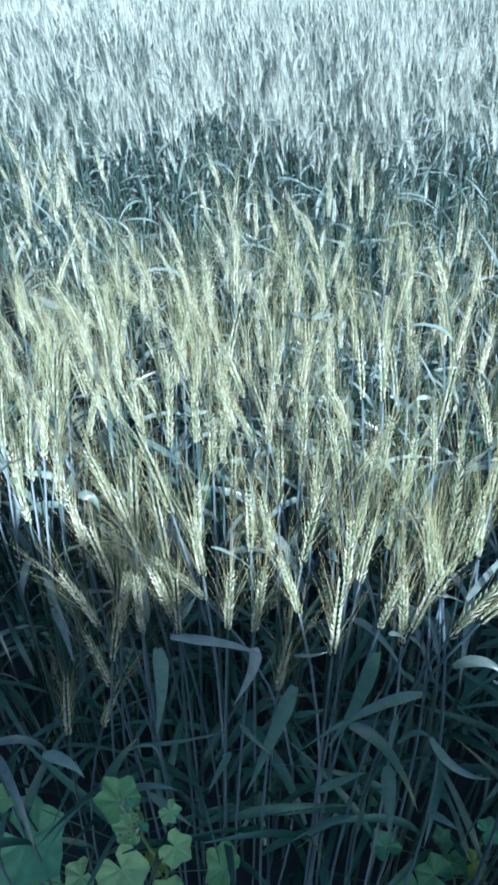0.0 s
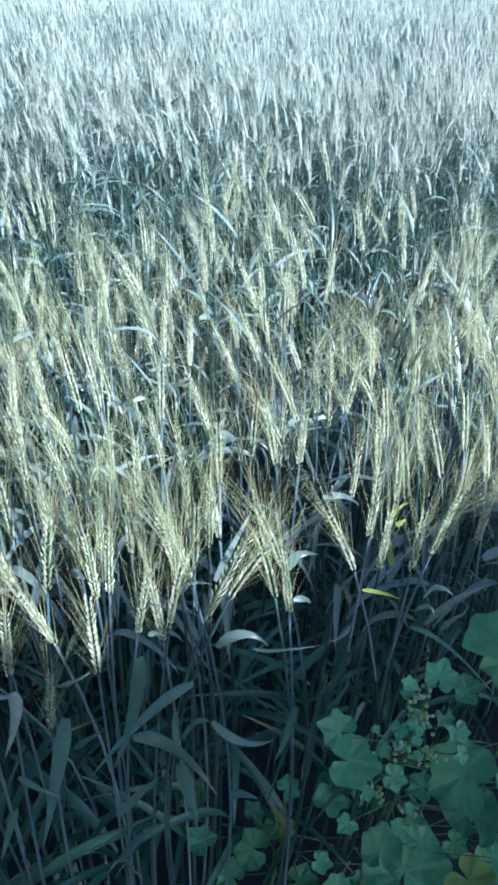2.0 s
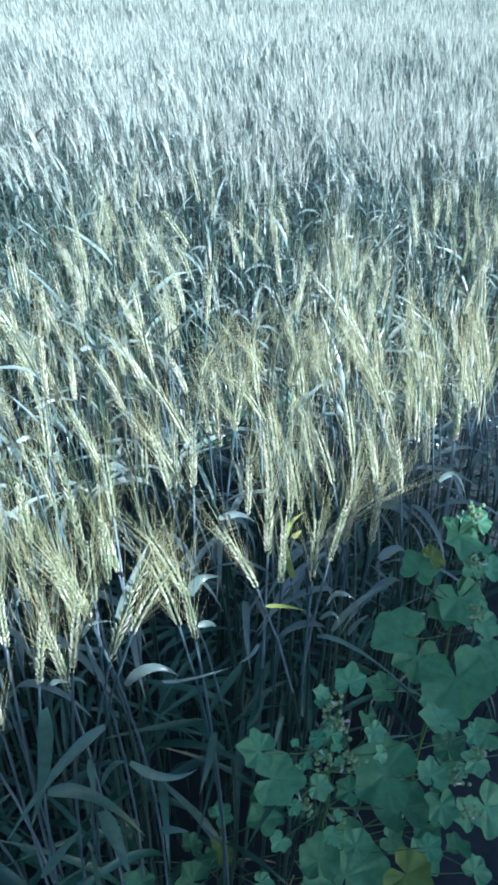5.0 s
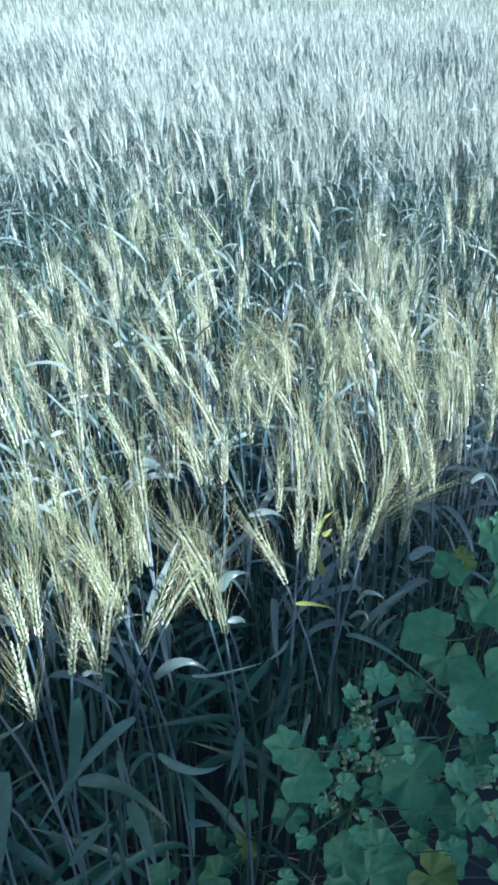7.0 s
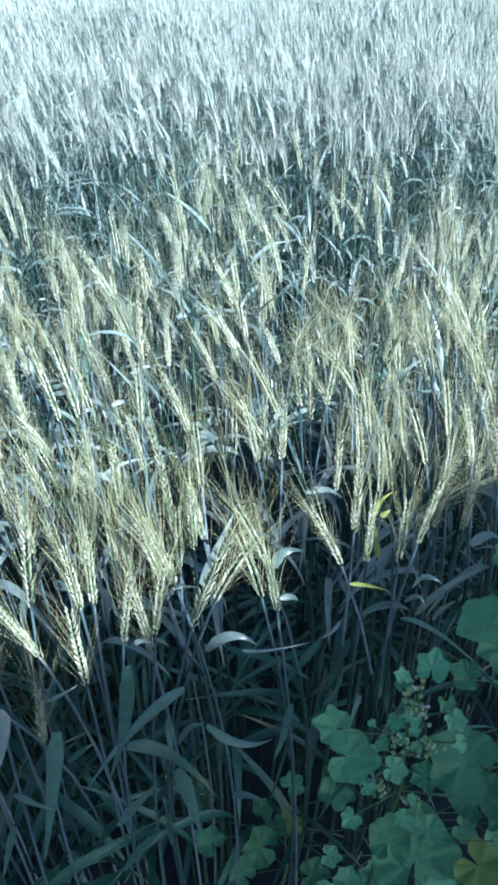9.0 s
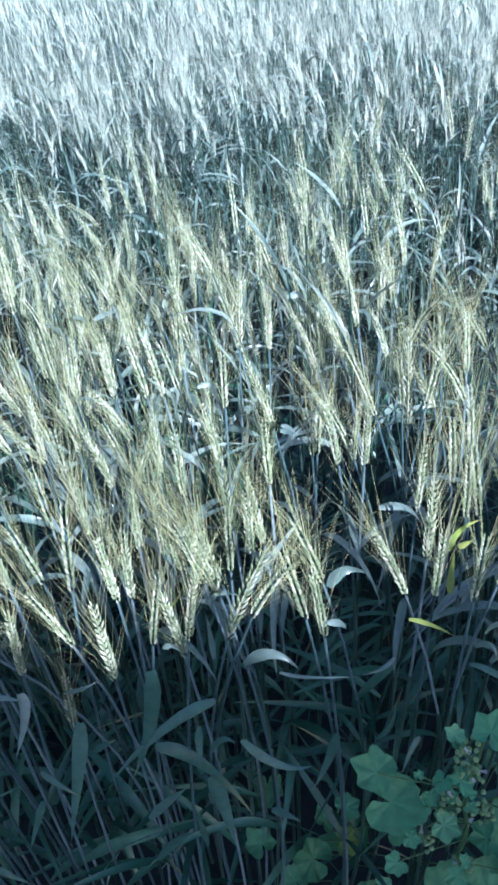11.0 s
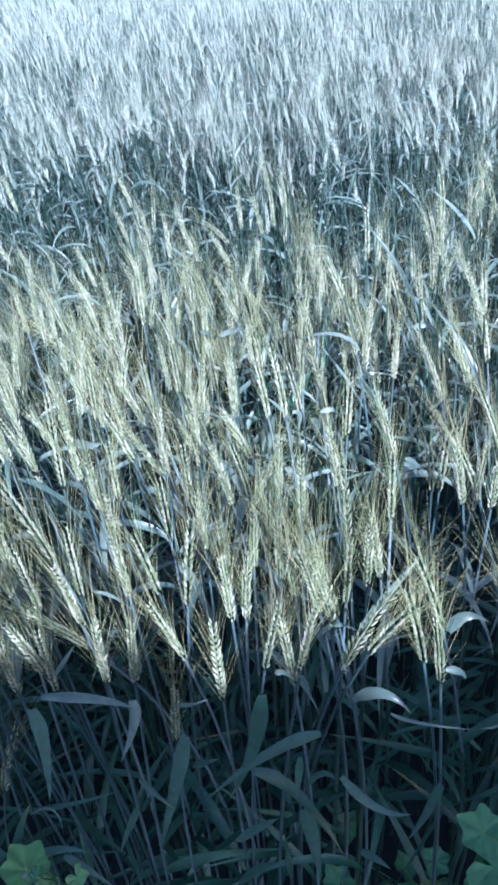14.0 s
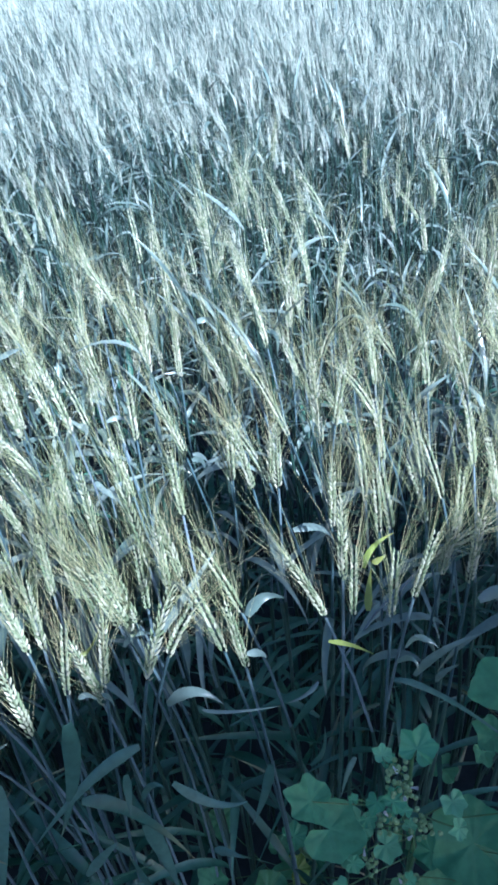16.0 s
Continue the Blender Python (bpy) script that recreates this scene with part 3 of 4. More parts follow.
EDGE_BLADES += [
    (-0.24, 0.282, 0.716, -0.238, 0.275, 0.67, -0.243, 0.265, 0.606, 0.0168, 0),
    (-0.229, 0.285, 0.732, -0.184, 0.291, 0.735, -0.156, 0.29, 0.735, 0.0094, 0),
    (-0.164, 0.301, 0.726, -0.164, 0.293, 0.705, -0.175, 0.282, 0.669, 0.0136, 0),
    (-0.131, 0.309, 0.678, -0.146, 0.298, 0.607, -0.166, 0.284, 0.518, 0.0166, 0),
    (-0.07, 0.324, 0.731, -0.078, 0.315, 0.671, -0.098, 0.302, 0.611, 0.0161, 0),
    (-0.029, 0.335, 0.679, -0.069, 0.317, 0.662, -0.118, 0.296, 0.609, 0.0122, 0),
    (-0.082, 0.321, 0.627, -0.044, 0.323, 0.598, -0.007, 0.324, 0.513, 0.0144, 0),
    (-0.043, 0.331, 0.563, -0.034, 0.326, 0.508, -0.027, 0.319, 0.458, 0.0175, 0),
    (-0.013, 0.339, 0.616, 0.017, 0.338, 0.582, 0.046, 0.338, 0.585, 0.0103, 0),
]
EDGE_BLADES += [
    (0.066, 0.358, 0.604, 0.058, 0.349, 0.57, 0.046, 0.337, 0.544, 0.0105, 0),
    (-0.104, 0.316, 0.503, -0.08, 0.314, 0.546, -0.06, 0.311, 0.58, 0.0107, 0),
    (-0.108, 0.315, 0.414, -0.083, 0.313, 0.467, -0.061, 0.311, 0.497, 0.0105, 0),
    (-0.058, 0.328, 0.426, -0.057, 0.32, 0.491, -0.057, 0.312, 0.552, 0.0076, 0),
    (-0.045, 0.331, 0.646, -0.045, 0.323, 0.625, -0.045, 0.315, 0.613, 0.0086, 0),
    (-0.039, 0.332, 0.603, -0.026, 0.328, 0.635, -0.014, 0.322, 0.641, 0.0074, 0),
    (-0.175, 0.298, 0.615, -0.161, 0.294, 0.605, -0.142, 0.29, 0.595, 0.0067, 0),
]
EDGE_BLADES += [
    (-0.184, 0.296, 0.566, -0.194, 0.286, 0.539, -0.201, 0.276, 0.516, 0.0086, 0),
    (-0.325, 0.261, 0.436, -0.294, 0.261, 0.529, -0.259, 0.261, 0.606, 0.0153, 0),
    (-0.275, 0.273, 0.564, -0.229, 0.277, 0.59, -0.178, 0.281, 0.63, 0.0058, 0),
    (-0.314, 0.263, 0.451, -0.266, 0.267, 0.504, -0.229, 0.269, 0.515, 0.0117, 0),
    (-0.268, 0.275, 0.473, -0.244, 0.273, 0.46, -0.218, 0.272, 0.441, 0.0109, 0),
    (-0.28, 0.272, 0.553, -0.251, 0.271, 0.579, -0.244, 0.265, 0.55, 0.0036, 0),
    (-0.365, 0.251, 0.532, -0.337, 0.25, 0.537, -0.317, 0.247, 0.524, 0.0155, 0),
    (-0.13, 0.31, 0.632, -0.117, 0.305, 0.652, -0.101, 0.301, 0.672, 0.0072, 0),
    (-0.025, 0.336, 0.733, -0.031, 0.355, 0.735, -0.038, 0.376, 0.735, 0.0056, 0),
]
EDGE_BLADES += [
    (-0.038, 0.384, 0.735, -0.029, 0.396, 0.735, -0.011, 0.393, 0.735, 0.0059, 0),
    (-0.009, 0.397, 0.735, 0.011, 0.443, 0.735, 0.029, 0.484, 0.735, 0.0088, 0),
    (-0.064, 0.341, 0.735, -0.059, 0.344, 0.735, -0.049, 0.339, 0.735, 0.0056, 0),
    (-0.048, 0.344, 0.735, -0.042, 0.341, 0.735, -0.037, 0.334, 0.735, 0.0042, 0),
    (-0.133, 0.309, 0.719, -0.118, 0.305, 0.731, -0.106, 0.31, 0.735, 0.0046, 0),
    (-0.233, 0.385, 0.735, -0.21, 0.382, 0.735, -0.181, 0.366, 0.735, 0.0036, 0),
    (-0.356, 0.482, 0.76, -0.31, 0.469, 0.76, -0.254, 0.432, 0.76, 0.007, 0),
    (-0.291, 0.333, 0.735, -0.266, 0.311, 0.735, -0.25, 0.289, 0.735, 0.0171, 0),
    (-0.075, 0.381, 0.735, -0.066, 0.381, 0.735, -0.06, 0.403, 0.735, 0.0044, 1),
]
EDGE_BLADES += [
    (0.169, 0.384, 0.679, 0.222, 0.389, 0.635, 0.319, 0.406, 0.498, 0.0074, 0),
    (0.177, 0.386, 0.716, 0.186, 0.381, 0.734, 0.198, 0.376, 0.728, 0.0086, 0),
    (0.186, 0.389, 0.675, 0.204, 0.385, 0.711, 0.231, 0.384, 0.733, 0.0089, 0),
    (0.206, 0.393, 0.659, 0.208, 0.386, 0.683, 0.217, 0.38, 0.701, 0.0069, 0),
    (0.117, 0.381, 0.735, 0.133, 0.377, 0.735, 0.149, 0.368, 0.735, 0.0047, 1),
    (0.15, 0.408, 0.735, 0.153, 0.429, 0.735, 0.158, 0.452, 0.735, 0.0078, 1),
    (0.149, 0.429, 0.76, 0.159, 0.451, 0.76, 0.178, 0.466, 0.76, 0.0067, 1),
    (0.156, 0.434, 0.76, 0.162, 0.438, 0.76, 0.168, 0.442, 0.76, 0.0066, 1),
    (0.056, 0.408, 0.735, 0.068, 0.426, 0.735, 0.086, 0.424, 0.735, 0.0119, 0),
]
EDGE_BLADES += [
    (0.056, 0.373, 0.735, 0.066, 0.373, 0.735, 0.07, 0.368, 0.735, 0.0072, 0),
    (-0.009, 0.362, 0.690, 0.014, 0.361, 0.708, 0.036, 0.357, 0.695, 0.0115, 0),
    (0.021, 0.347, 0.706, 0.044, 0.345, 0.705, 0.083, 0.347, 0.708, 0.0036, 0),
    (0.096, 0.475, 0.76, 0.116, 0.477, 0.76, 0.128, 0.461, 0.76, 0.009, 0),
    (0.327, 0.481, 0.76, 0.35, 0.488, 0.76, 0.339, 0.447, 0.76, 0.0077, 0),
    (0.236, 0.413, 0.735, 0.257, 0.423, 0.735, 0.263, 0.416, 0.735, 0.0116, 0),
    (0.006, 0.343, 0.482, 0.02, 0.339, 0.486, 0.035, 0.335, 0.483, 0.0107, 0),
]
EDGE_BLADES += [
    (-0.011, 0.855, 0.76, 0.004, 0.863, 0.76, 0.014, 0.843, 0.76, 0.0099, 0),
    (0.079, 0.82, 0.76, 0.091, 0.809, 0.76, 0.09, 0.759, 0.76, 0.0095, 0),
    (0.082, 0.691, 0.76, 0.102, 0.668, 0.76, 0.115, 0.61, 0.76, 0.0048, 0),
    (0.245, 0.927, 0.76, 0.248, 0.908, 0.76, 0.237, 0.856, 0.76, 0.0115, 0),
    (0.234, 0.918, 0.76, 0.226, 0.94, 0.76, 0.205, 0.903, 0.76, 0.0073, 0),
    (-0.119, 0.643, 0.76, -0.11, 0.639, 0.76, -0.106, 0.609, 0.76, 0.0067, 0),
    (-0.097, 0.633, 0.76, -0.089, 0.626, 0.76, -0.086, 0.6, 0.76, 0.0092, 0),
    (0.004, 0.577, 0.76, 0.013, 0.575, 0.76, 0.017, 0.562, 0.76, 0.008, 0),
    (-0.09, 0.648, 0.76, -0.078, 0.655, 0.76, -0.069, 0.643, 0.76, 0.0068, 0),
]
EDGE_BLADES += [
    (0.17, 0.384, 0.701, 0.18, 0.379, 0.712, 0.184, 0.372, 0.704, 0.0055, 0),
    (0.108, 0.369, 0.703, 0.098, 0.358, 0.703, 0.083, 0.347, 0.71, 0.0042, 0),
    (0.099, 0.367, 0.584, 0.11, 0.362, 0.615, 0.111, 0.354, 0.667, 0.0059, 0),
    (0.139, 0.377, 0.576, 0.131, 0.367, 0.565, 0.124, 0.357, 0.544, 0.0076, 0),
    (-0.193, 0.709, 0.76, -0.185, 0.718, 0.76, -0.174, 0.689, 0.76, 0.007, 0),
    (-0.278, 0.801, 0.76, -0.264, 0.797, 0.76, -0.254, 0.777, 0.76, 0.0077, 0),
    (-0.248, 0.794, 0.76, -0.235, 0.813, 0.76, -0.22, 0.814, 0.76, 0.0093, 0),
    (-0.133, 0.417, 0.735, -0.126, 0.409, 0.735, -0.12, 0.405, 0.735, 0.0102, 0),
    (-0.062, 0.421, 0.735, -0.057, 0.419, 0.735, -0.057, 0.432, 0.735, 0.0071, 0),
]
EDGE_BLADES += [
    (0.004, 0.585, 0.76, 0.012, 0.583, 0.76, 0.021, 0.569, 0.76, 0.007, 0),
    (-0.625, 0.733, 0.76, -0.59, 0.717, 0.76, -0.57, 0.714, 0.76, 0.0118, 0),
    (-0.365, 0.384, 0.76, -0.35, 0.385, 0.76, -0.346, 0.387, 0.735, 0.0122, 0),
    (-0.329, 0.552, 0.76, -0.31, 0.547, 0.76, -0.298, 0.556, 0.76, 0.01, 0),
    (-0.226, 0.302, 0.735, -0.225, 0.319, 0.735, -0.224, 0.331, 0.735, 0.0049, 0),
    (-0.196, 0.352, 0.735, -0.201, 0.347, 0.735, -0.188, 0.346, 0.735, 0.005, 0),
]
# leaf centres and widths
MALLOW_RISING = [
    (0.173, 0.316, 0.697, 0.029),
    (0.149, 0.316, 0.690, 0.015),
    (0.205, 0.316, 0.619, 0.021),
    (0.097, 0.316, 0.627, 0.038),
    (0.111, 0.316, 0.579, 0.050),
    (0.141, 0.316, 0.595, 0.015),
    (0.157, 0.316, 0.547, 0.026),
    (0.204, 0.336, 0.485, 0.032),
    (0.234, 0.326, 0.523, 0.071),
    (0.273, 0.316, 0.607, 0.041),
    (0.281, 0.316, 0.514, 0.035),
    (0.294, 0.306, 0.473, 0.039),
    (0.330, 0.316, 0.522, 0.030),
    (0.124, 0.316, 0.462, 0.022),
    (0.180, 0.316, 0.448, 0.022),
    (0.304, 0.316, 0.361, 0.031),
    (0.346, 0.316, 0.338, 0.034),
    (0.223, 0.336, 0.363, 0.040),
    (0.224, 0.346, 0.268, 0.118),
    (0.286, 0.316, 0.306, 0.059),
    (0.185, 0.346, 0.328, 0.053),
    (0.290, 0.366, 0.364, 0.074),
    (0.386, 0.336, 0.376, 0.063),
    (0.175, 0.316, 0.579, 0.012),
    (0.129, 0.316, 0.627, 0.009),
    (0.170, 0.316, 0.605, 0.011),
    (0.385, 0.316, 0.260, 0.042),
    (0.140, 0.346, 0.527, 0.028),
    (0.316, 0.316, 0.576, 0.022),
    (0.122, 0.366, 0.264, 0.028),
]
MALLOW_TALL = [
    (0.267, 0.400, 0.639, 0.055),
    (0.330, 0.380, 0.575, 0.078),
    (0.272, 0.400, 0.725, 0.037),
    (0.282, 0.400, 0.739, 0.026),
    (0.306, 0.400, 0.763, 0.046),
    (0.347, 0.430, 0.638, 0.054),
    (0.320, 0.420, 0.627, 0.037),
    (0.312, 0.430, 0.554, 0.057),
    (0.360, 0.400, 0.629, 0.035),
    (0.323, 0.400, 0.774, 0.026),
    (0.347, 0.420, 0.689, 0.028),
    (0.286, 0.440, 0.492, 0.040),
    (0.444, 0.430, 0.362, 0.044),
    (0.397, 0.400, 0.551, 0.056),
    (0.352, 0.400, 0.708, 0.033),
]
MALLOW_BROAD = [
    (-0.429, 0.245, 0.311, 0.101),
    (-0.429, 0.245, 0.420, 0.034),
    (-0.451, 0.225, 0.243, 0.073),
    (-0.281, 0.245, 0.507, 0.045),
    (-0.274, 0.245, 0.455, 0.035),
    (-0.227, 0.245, 0.524, 0.022),
    (-0.299, 0.245, 0.339, 0.060),
    (-0.360, 0.245, 0.271, 0.042),
    (-0.233, 0.255, 0.424, 0.038),
    (-0.270, 0.265, 0.327, 0.032),
    (-0.186, 0.275, 0.365, 0.048),
    (-0.508, 0.245, 0.267, 0.064),
    (-0.433, 0.225, 0.176, 0.080),
    (-0.339, 0.245, 0.173, 0.065),
    (-0.244, 0.245, 0.295, 0.051),
]
MALLOW_LOW = [
    (0.130, 0.400, 0.343, 0.042),
    (0.078, 0.400, 0.376, 0.030),
    (0.079, 0.400, 0.293, 0.032),
    (-0.021, 0.400, 0.262, 0.039),
    (0.043, 0.400, 0.232, 0.053),
    (0.019, 0.400, 0.156, 0.045),
    (0.112, 0.400, 0.126, 0.046),
    (0.314, 0.400, 0.212, 0.038),
    (0.428, 0.400, 0.227, 0.047),
]


def edge_blade(row):
    """A single strap-shaped leaf of the stalk that stands nearest to its foot."""
    p0, p1, p2 = (np.array(row[k:k + 3]) for k in (0, 3, 6))
    ctrl = 2 * p1 - (p0 + p2) / 2
    q = np.linspace(0, 1, 16)[:, None]
    path = (p0 * (1 - q) ** 2 + ctrl * 2 * q * (1 - q) + p2 * q * q)[None]
    t = unit(np.gradient(path, axis=1))
    side = np.cross(t, np.array([0.15, -0.55, 0.8]) + RNG.normal(size=3) * 0.15)
    s = q[:, 0]
    shape = np.minimum(1, 0.3 + 3.2 * s) ** 0.7 * np.maximum(0, 1 - s ** 1.7) + 0.01
    v, tr, al = blades(path, (row[9] * 0.9 * shape)[None], side, 0.2)
    owner = min(EDGE, key=lambda ob: (Vector((p0[0], p0[1], 0)) - ob.location).length)
    # High or farther-back blades get the sunlit copy, low front ones the shaded.
    mesh_object("leaf", v, tr, DRY_LEAF if row[10] else LIT_LEAF if p0[1] > 0.45 or row[5] > 0.68 else SHADED_BLADE, al, parent=owner, label="yellowing leaf blade" if row[10] else "")


for row in EDGE_BLADES:
    edge_blade(row)


# ---- the mallows before the crop ----
def mallow_leaf(owner, centre, wide, facing, spin, material, root, crinkle):
    """A round lobed leaf with toothed edge, folded along its veins, on a stalk from root."""
    rings, n = (0.2, 0.42, 0.62, 0.8, 0.92, 1.0), 76
    ang = np.linspace(-np.pi * 0.93, np.pi * 0.93, n)
    body = 0.64 if wide < 0.05 else 0.72
    at = np.array([0.0, 1.02, -1.02, 2.05, -2.05]) + RNG.normal(size=5) * 0.07
    reach = np.array([1.0, 0.92, 0.92, 0.80, 0.80]) + RNG.normal(size=5) * 0.05
    lobes = np.exp(-np.abs((ang[:, None] - at) / 0.42) ** 1.35) * (reach - body)
    edge = wide / 2 * 1.16 * (body + lobes.max(1)) * (1 + 0.03 * np.abs(np.sin(ang * 11 + spin)) ** 0.7)
    edge *= 1 - 0.35 * np.maximum(0, np.abs(ang) / np.pi - 0.80) / 0.13
    verts = [np.zeros((1, 3))]
    fold = np.exp(-((ang[:, None] - at) / 0.16) ** 2).max(1)
    wave = np.sin(ang * 3 + spin * 2) * 0.05 + np.sin(ang * 8 + spin) * 0.05 * crinkle
    for r in rings:
        z = wide * (0.10 * r * r - 0.03 * fold * r * (0.6 + 1.8 * crinkle) + wave * r * r - 0.10 * r * r * np.cos(ang) * (1 - crinkle))
        verts.append(np.stack([np.cos(ang) * edge * r, np.sin(ang) * edge * r, z], 1))
    verts = np.concatenate(verts)
    up = unit(np.array(facing, float))
    ax = unit(np.cross(np.array([math.cos(spin), math.sin(spin), 0.2]), up))
    ay = np.cross(up, ax)
    verts = np.array(centre) + verts[:, :1] * ax + verts[:, 1:2] * ay + verts[:, 2:] * up
    tris = [(0, 1 + b, 2 + b) for b in range(n - 1)]
    for a in range(len(rings) - 1):
        for b in range(n - 1):
            p = 1 + a * n + b
            tris += [(p, p + n, p + n + 1), (p, p + n + 1, p + 1)]
    leaf = mesh_object("leaf", verts.reshape(-1, 3), np.array(tris), material, parent=owner, label="aged yellowish leaf" if material is MALLOW_AGED else "")
    c, r0 = np.array(centre), np.array(root)
    q = np.linspace(0, 1, 8)[:, None]
    mid = (c + r0) / 2 + np.array([0, 0.012, -0.03])
    c = c - up * 0.006
    path = (r0 * (1 - q) ** 2 + mid * 2 * q * (1 - q) + c * q * q)[None]
    mesh_object("petiole", *tubes(path, np.full((1, 8), 0.0007), 5), MALLOW_STEM, parent=leaf, label="thin green leaf stalk")


def buds(owner, centre, count, size):
    """A cluster of round green seed heads with one small pale flower."""
    c = np.array(centre) + RNG.normal(size=(count, 3)) * size
    q = np.array([0, 0.25, 0.6, 0.9, 1.0])
    d = unit(RNG.normal(size=(count, 3)) + np.array([0, 0, 0.8]))
    path = c[:, None] + d[:, None] * 0.0042 * q[None, :, None]
    v, t = tubes(path, np.broadcast_to(np.array([0.0006, 0.0018, 0.0021, 0.0013, 0.0003]), (count, 5)), 7)
    cluster = mesh_object("seed_head", v, t, BUD, parent=owner, label="knobbly head of round green fruits")
    f = c[:1] + np.array([0, -0.004, 0.006])
    fd = unit(RNG.normal(size=(len(f), 3)) * 0.5 + np.array([0, -0.6, 0.8]))
    petals = f[:, None] + fd[:, None] * 0.006 * np.array([0, 0.5, 1.0])[None, :, None]
    v, t = tubes(petals, np.broadcast_to(np.array([0.0005, 0.0010, 0.0015]), (len(f), 3)), 8)
    mesh_object("flower", v, t, PETAL, parent=cluster, label="small pale lilac flower")


def mallow(label, rows, base, top, clusters=(), aged=(), filler=8, green=None, darker=()):
    plant = new("mallow_plant")
    plant.location = base
    tagged(plant, label, "weed", "mallows along the field edge")
    b, t = np.array(base, float), np.array(top, float)
    q = np.linspace(0, 1, 12)[:, None]
    bow = np.array([0.02, 0.02, 0]) * np.sin(q * np.pi)
    path = b + (t - b) * q + bow + np.array([0.006, 0.004, 0]) * np.sin(q * 14)
    mesh_object("stem", *tubes(path[None], np.linspace(0.0034, 0.0016, 12)[None], 7), MALLOW_STEM, parent=plant)
    for i, (x, y, z, wide) in enumerate(rows):
        share = min(0.98, max(0.05, (z - 0.06) / max(0.1, t[2])))
        root = path[int(share * 11)]
        facing = np.array([RNG.normal(0.1, 0.25), -0.5 + RNG.normal(0, 0.2), 1.0])
        small = wide < 0.034
        mallow_leaf(plant, (x, y, z), wide, facing, RNG.random() * 6.28, MALLOW_AGED if i in aged else MALLOW_LIGHT if i in darker else (green or (MALLOW_LIGHT if small else MALLOW)), root, 0.9 if small else RNG.uniform(0.25, 0.6))
    for _ in range(filler):
        x, y = b[0] + RNG.normal(0, 0.10), b[1] - 0.02 + RNG.normal(0, 0.07)
        z = RNG.uniform(0.06, max(0.12, t[2] * 0.55))
        mallow_leaf(plant, (x, y, z), RNG.uniform(0.022, 0.05), (RNG.normal(0, 0.3), -0.3 + RNG.normal(0, 0.3), 1.0), RNG.random() * 6.28, MALLOW,
                    path[int(z / t[2] * 8)], RNG.uniform(0.1, 0.5))
    for c in clusters:
        buds(plant, c, 14, 0.0048)
        near = path[int(min(0.95, c[2] / t[2]) * 11)]
        for _ in range(1):
            spot = np.array(c) + RNG.normal(size=3) * np.array([0.012, 0.008, 0.008])
            mallow_leaf(plant, spot, RNG.uniform(0.010, 0.020), (RNG.normal(0, 0.5), -0.5 + RNG.normal(0, 0.4), 1.0), RNG.random() * 6.28, MALLOW_LIGHT, near, 0.9)
    return plant


mallow("green mallow with rising stalk, small pale flowers and lobed leaves", MALLOW_RISING, (0.19, 0.40, 0), (0.166, 0.318, 0.69),
       [(0.161, 0.312, 0.680), (0.160, 0.312, 0.657), (0.169, 0.312, 0.640), (0.156, 0.312, 0.601), (0.185, 0.312, 0.587), (0.144, 0.312, 0.524),
        (0.179, 0.312, 0.495), (0.312, 0.312, 0.504), (0.340, 0.312, 0.427), (0.326, 0.312, 0.550)], aged=(19,), filler=8)
mallow("tall green mallow with broad lobed leaves beside the wheat", MALLOW_TALL, (0.40, 0.50, 0), (0.335, 0.418, 0.76),
       [(0.315, 0.400, 0.789), (0.329, 0.400, 0.727), (0.347, 0.400, 0.653)], aged=(3,), filler=12)
mallow("broad-leaved green mallow clump in front of the crop", MALLOW_BROAD, (-0.31, 0.27, 0), (-0.272, 0.248, 0.50),
       [(-0.269, 0.240, 0.515), (-0.271, 0.240, 0.462)], aged=(9,), green=MALLOW_PALE, darker=(0, 11, 12))
mallow("low young mallow on bare soil under the wheat", MALLOW_LOW, (0.07, 0.43, 0), (0.08, 0.41, 0.36), aged=(2,), filler=6)


def dead_stalk(a, b, radius):
    a, b = np.array(a), np.array(b)
    q = np.linspace(0, 1, 7)[:, None]
    path = a + (b - a) * q + np.array([0.004, 0, 0.006]) * np.sin(q * 3.1)
    ob = mesh_object("dead_stalk", *tubes(path[None], np.full((1, 7), radius), 5), STRAW)
    tagged(ob, "dry pale dead stalk lying on the soil", "straw", "dead stalks on the soil")


dead_stalk((0.119, 0.519, 0.006), (0.189, 0.494, 0.012), 0.0014)
dead_stalk((0.150, 0.410, 0.006), (0.202, 0.450, 0.06), 0.0013)
dead_stalk((0.355, 0.545, 0.18), (0.430, 0.522, 0.0), 0.0012)

# ---- the crop behind the edge ----
def strip_end(p):
    """How far a place lies beyond the end of the first sown strip."""
    return p[:, 1] - 1.20 - 0.05 * np.sin(p[:, 0] * 7.0) - 0.03 * np.sin(p[:, 0] * 19.0 + 1)


def tufted(p, scale, level, rest):
    """Holes between tufts, where only a part of the stalks stands."""
    hole = np.array([noise.noise(Vector((x * scale, y * scale, 9.0))) for x, y in p]) < level
    return p[~hole | (RNG.random(len(p)) < rest)]


def waved(p):
    """The sown strips of the field, with thin stretches between them."""
    wave = np.sin(p[:, 1] * 5.2 + 1.2 * np.sin(p[:, 0] * 1.9) + 0.8 * np.sin(p[:, 0] * 4.3 + p[:, 1]))
    return p[(wave > -0.45) | (RNG.random(len(p)) < 0.35)]


first = scatter(980, 0.66, 1.75, 1.02)
first = first[first[:, 1] > edge_y(first[:, 0]) + 0.22]
first = tufted(first[strip_end(first) < 0], 8.0, -0.08, 0.2)
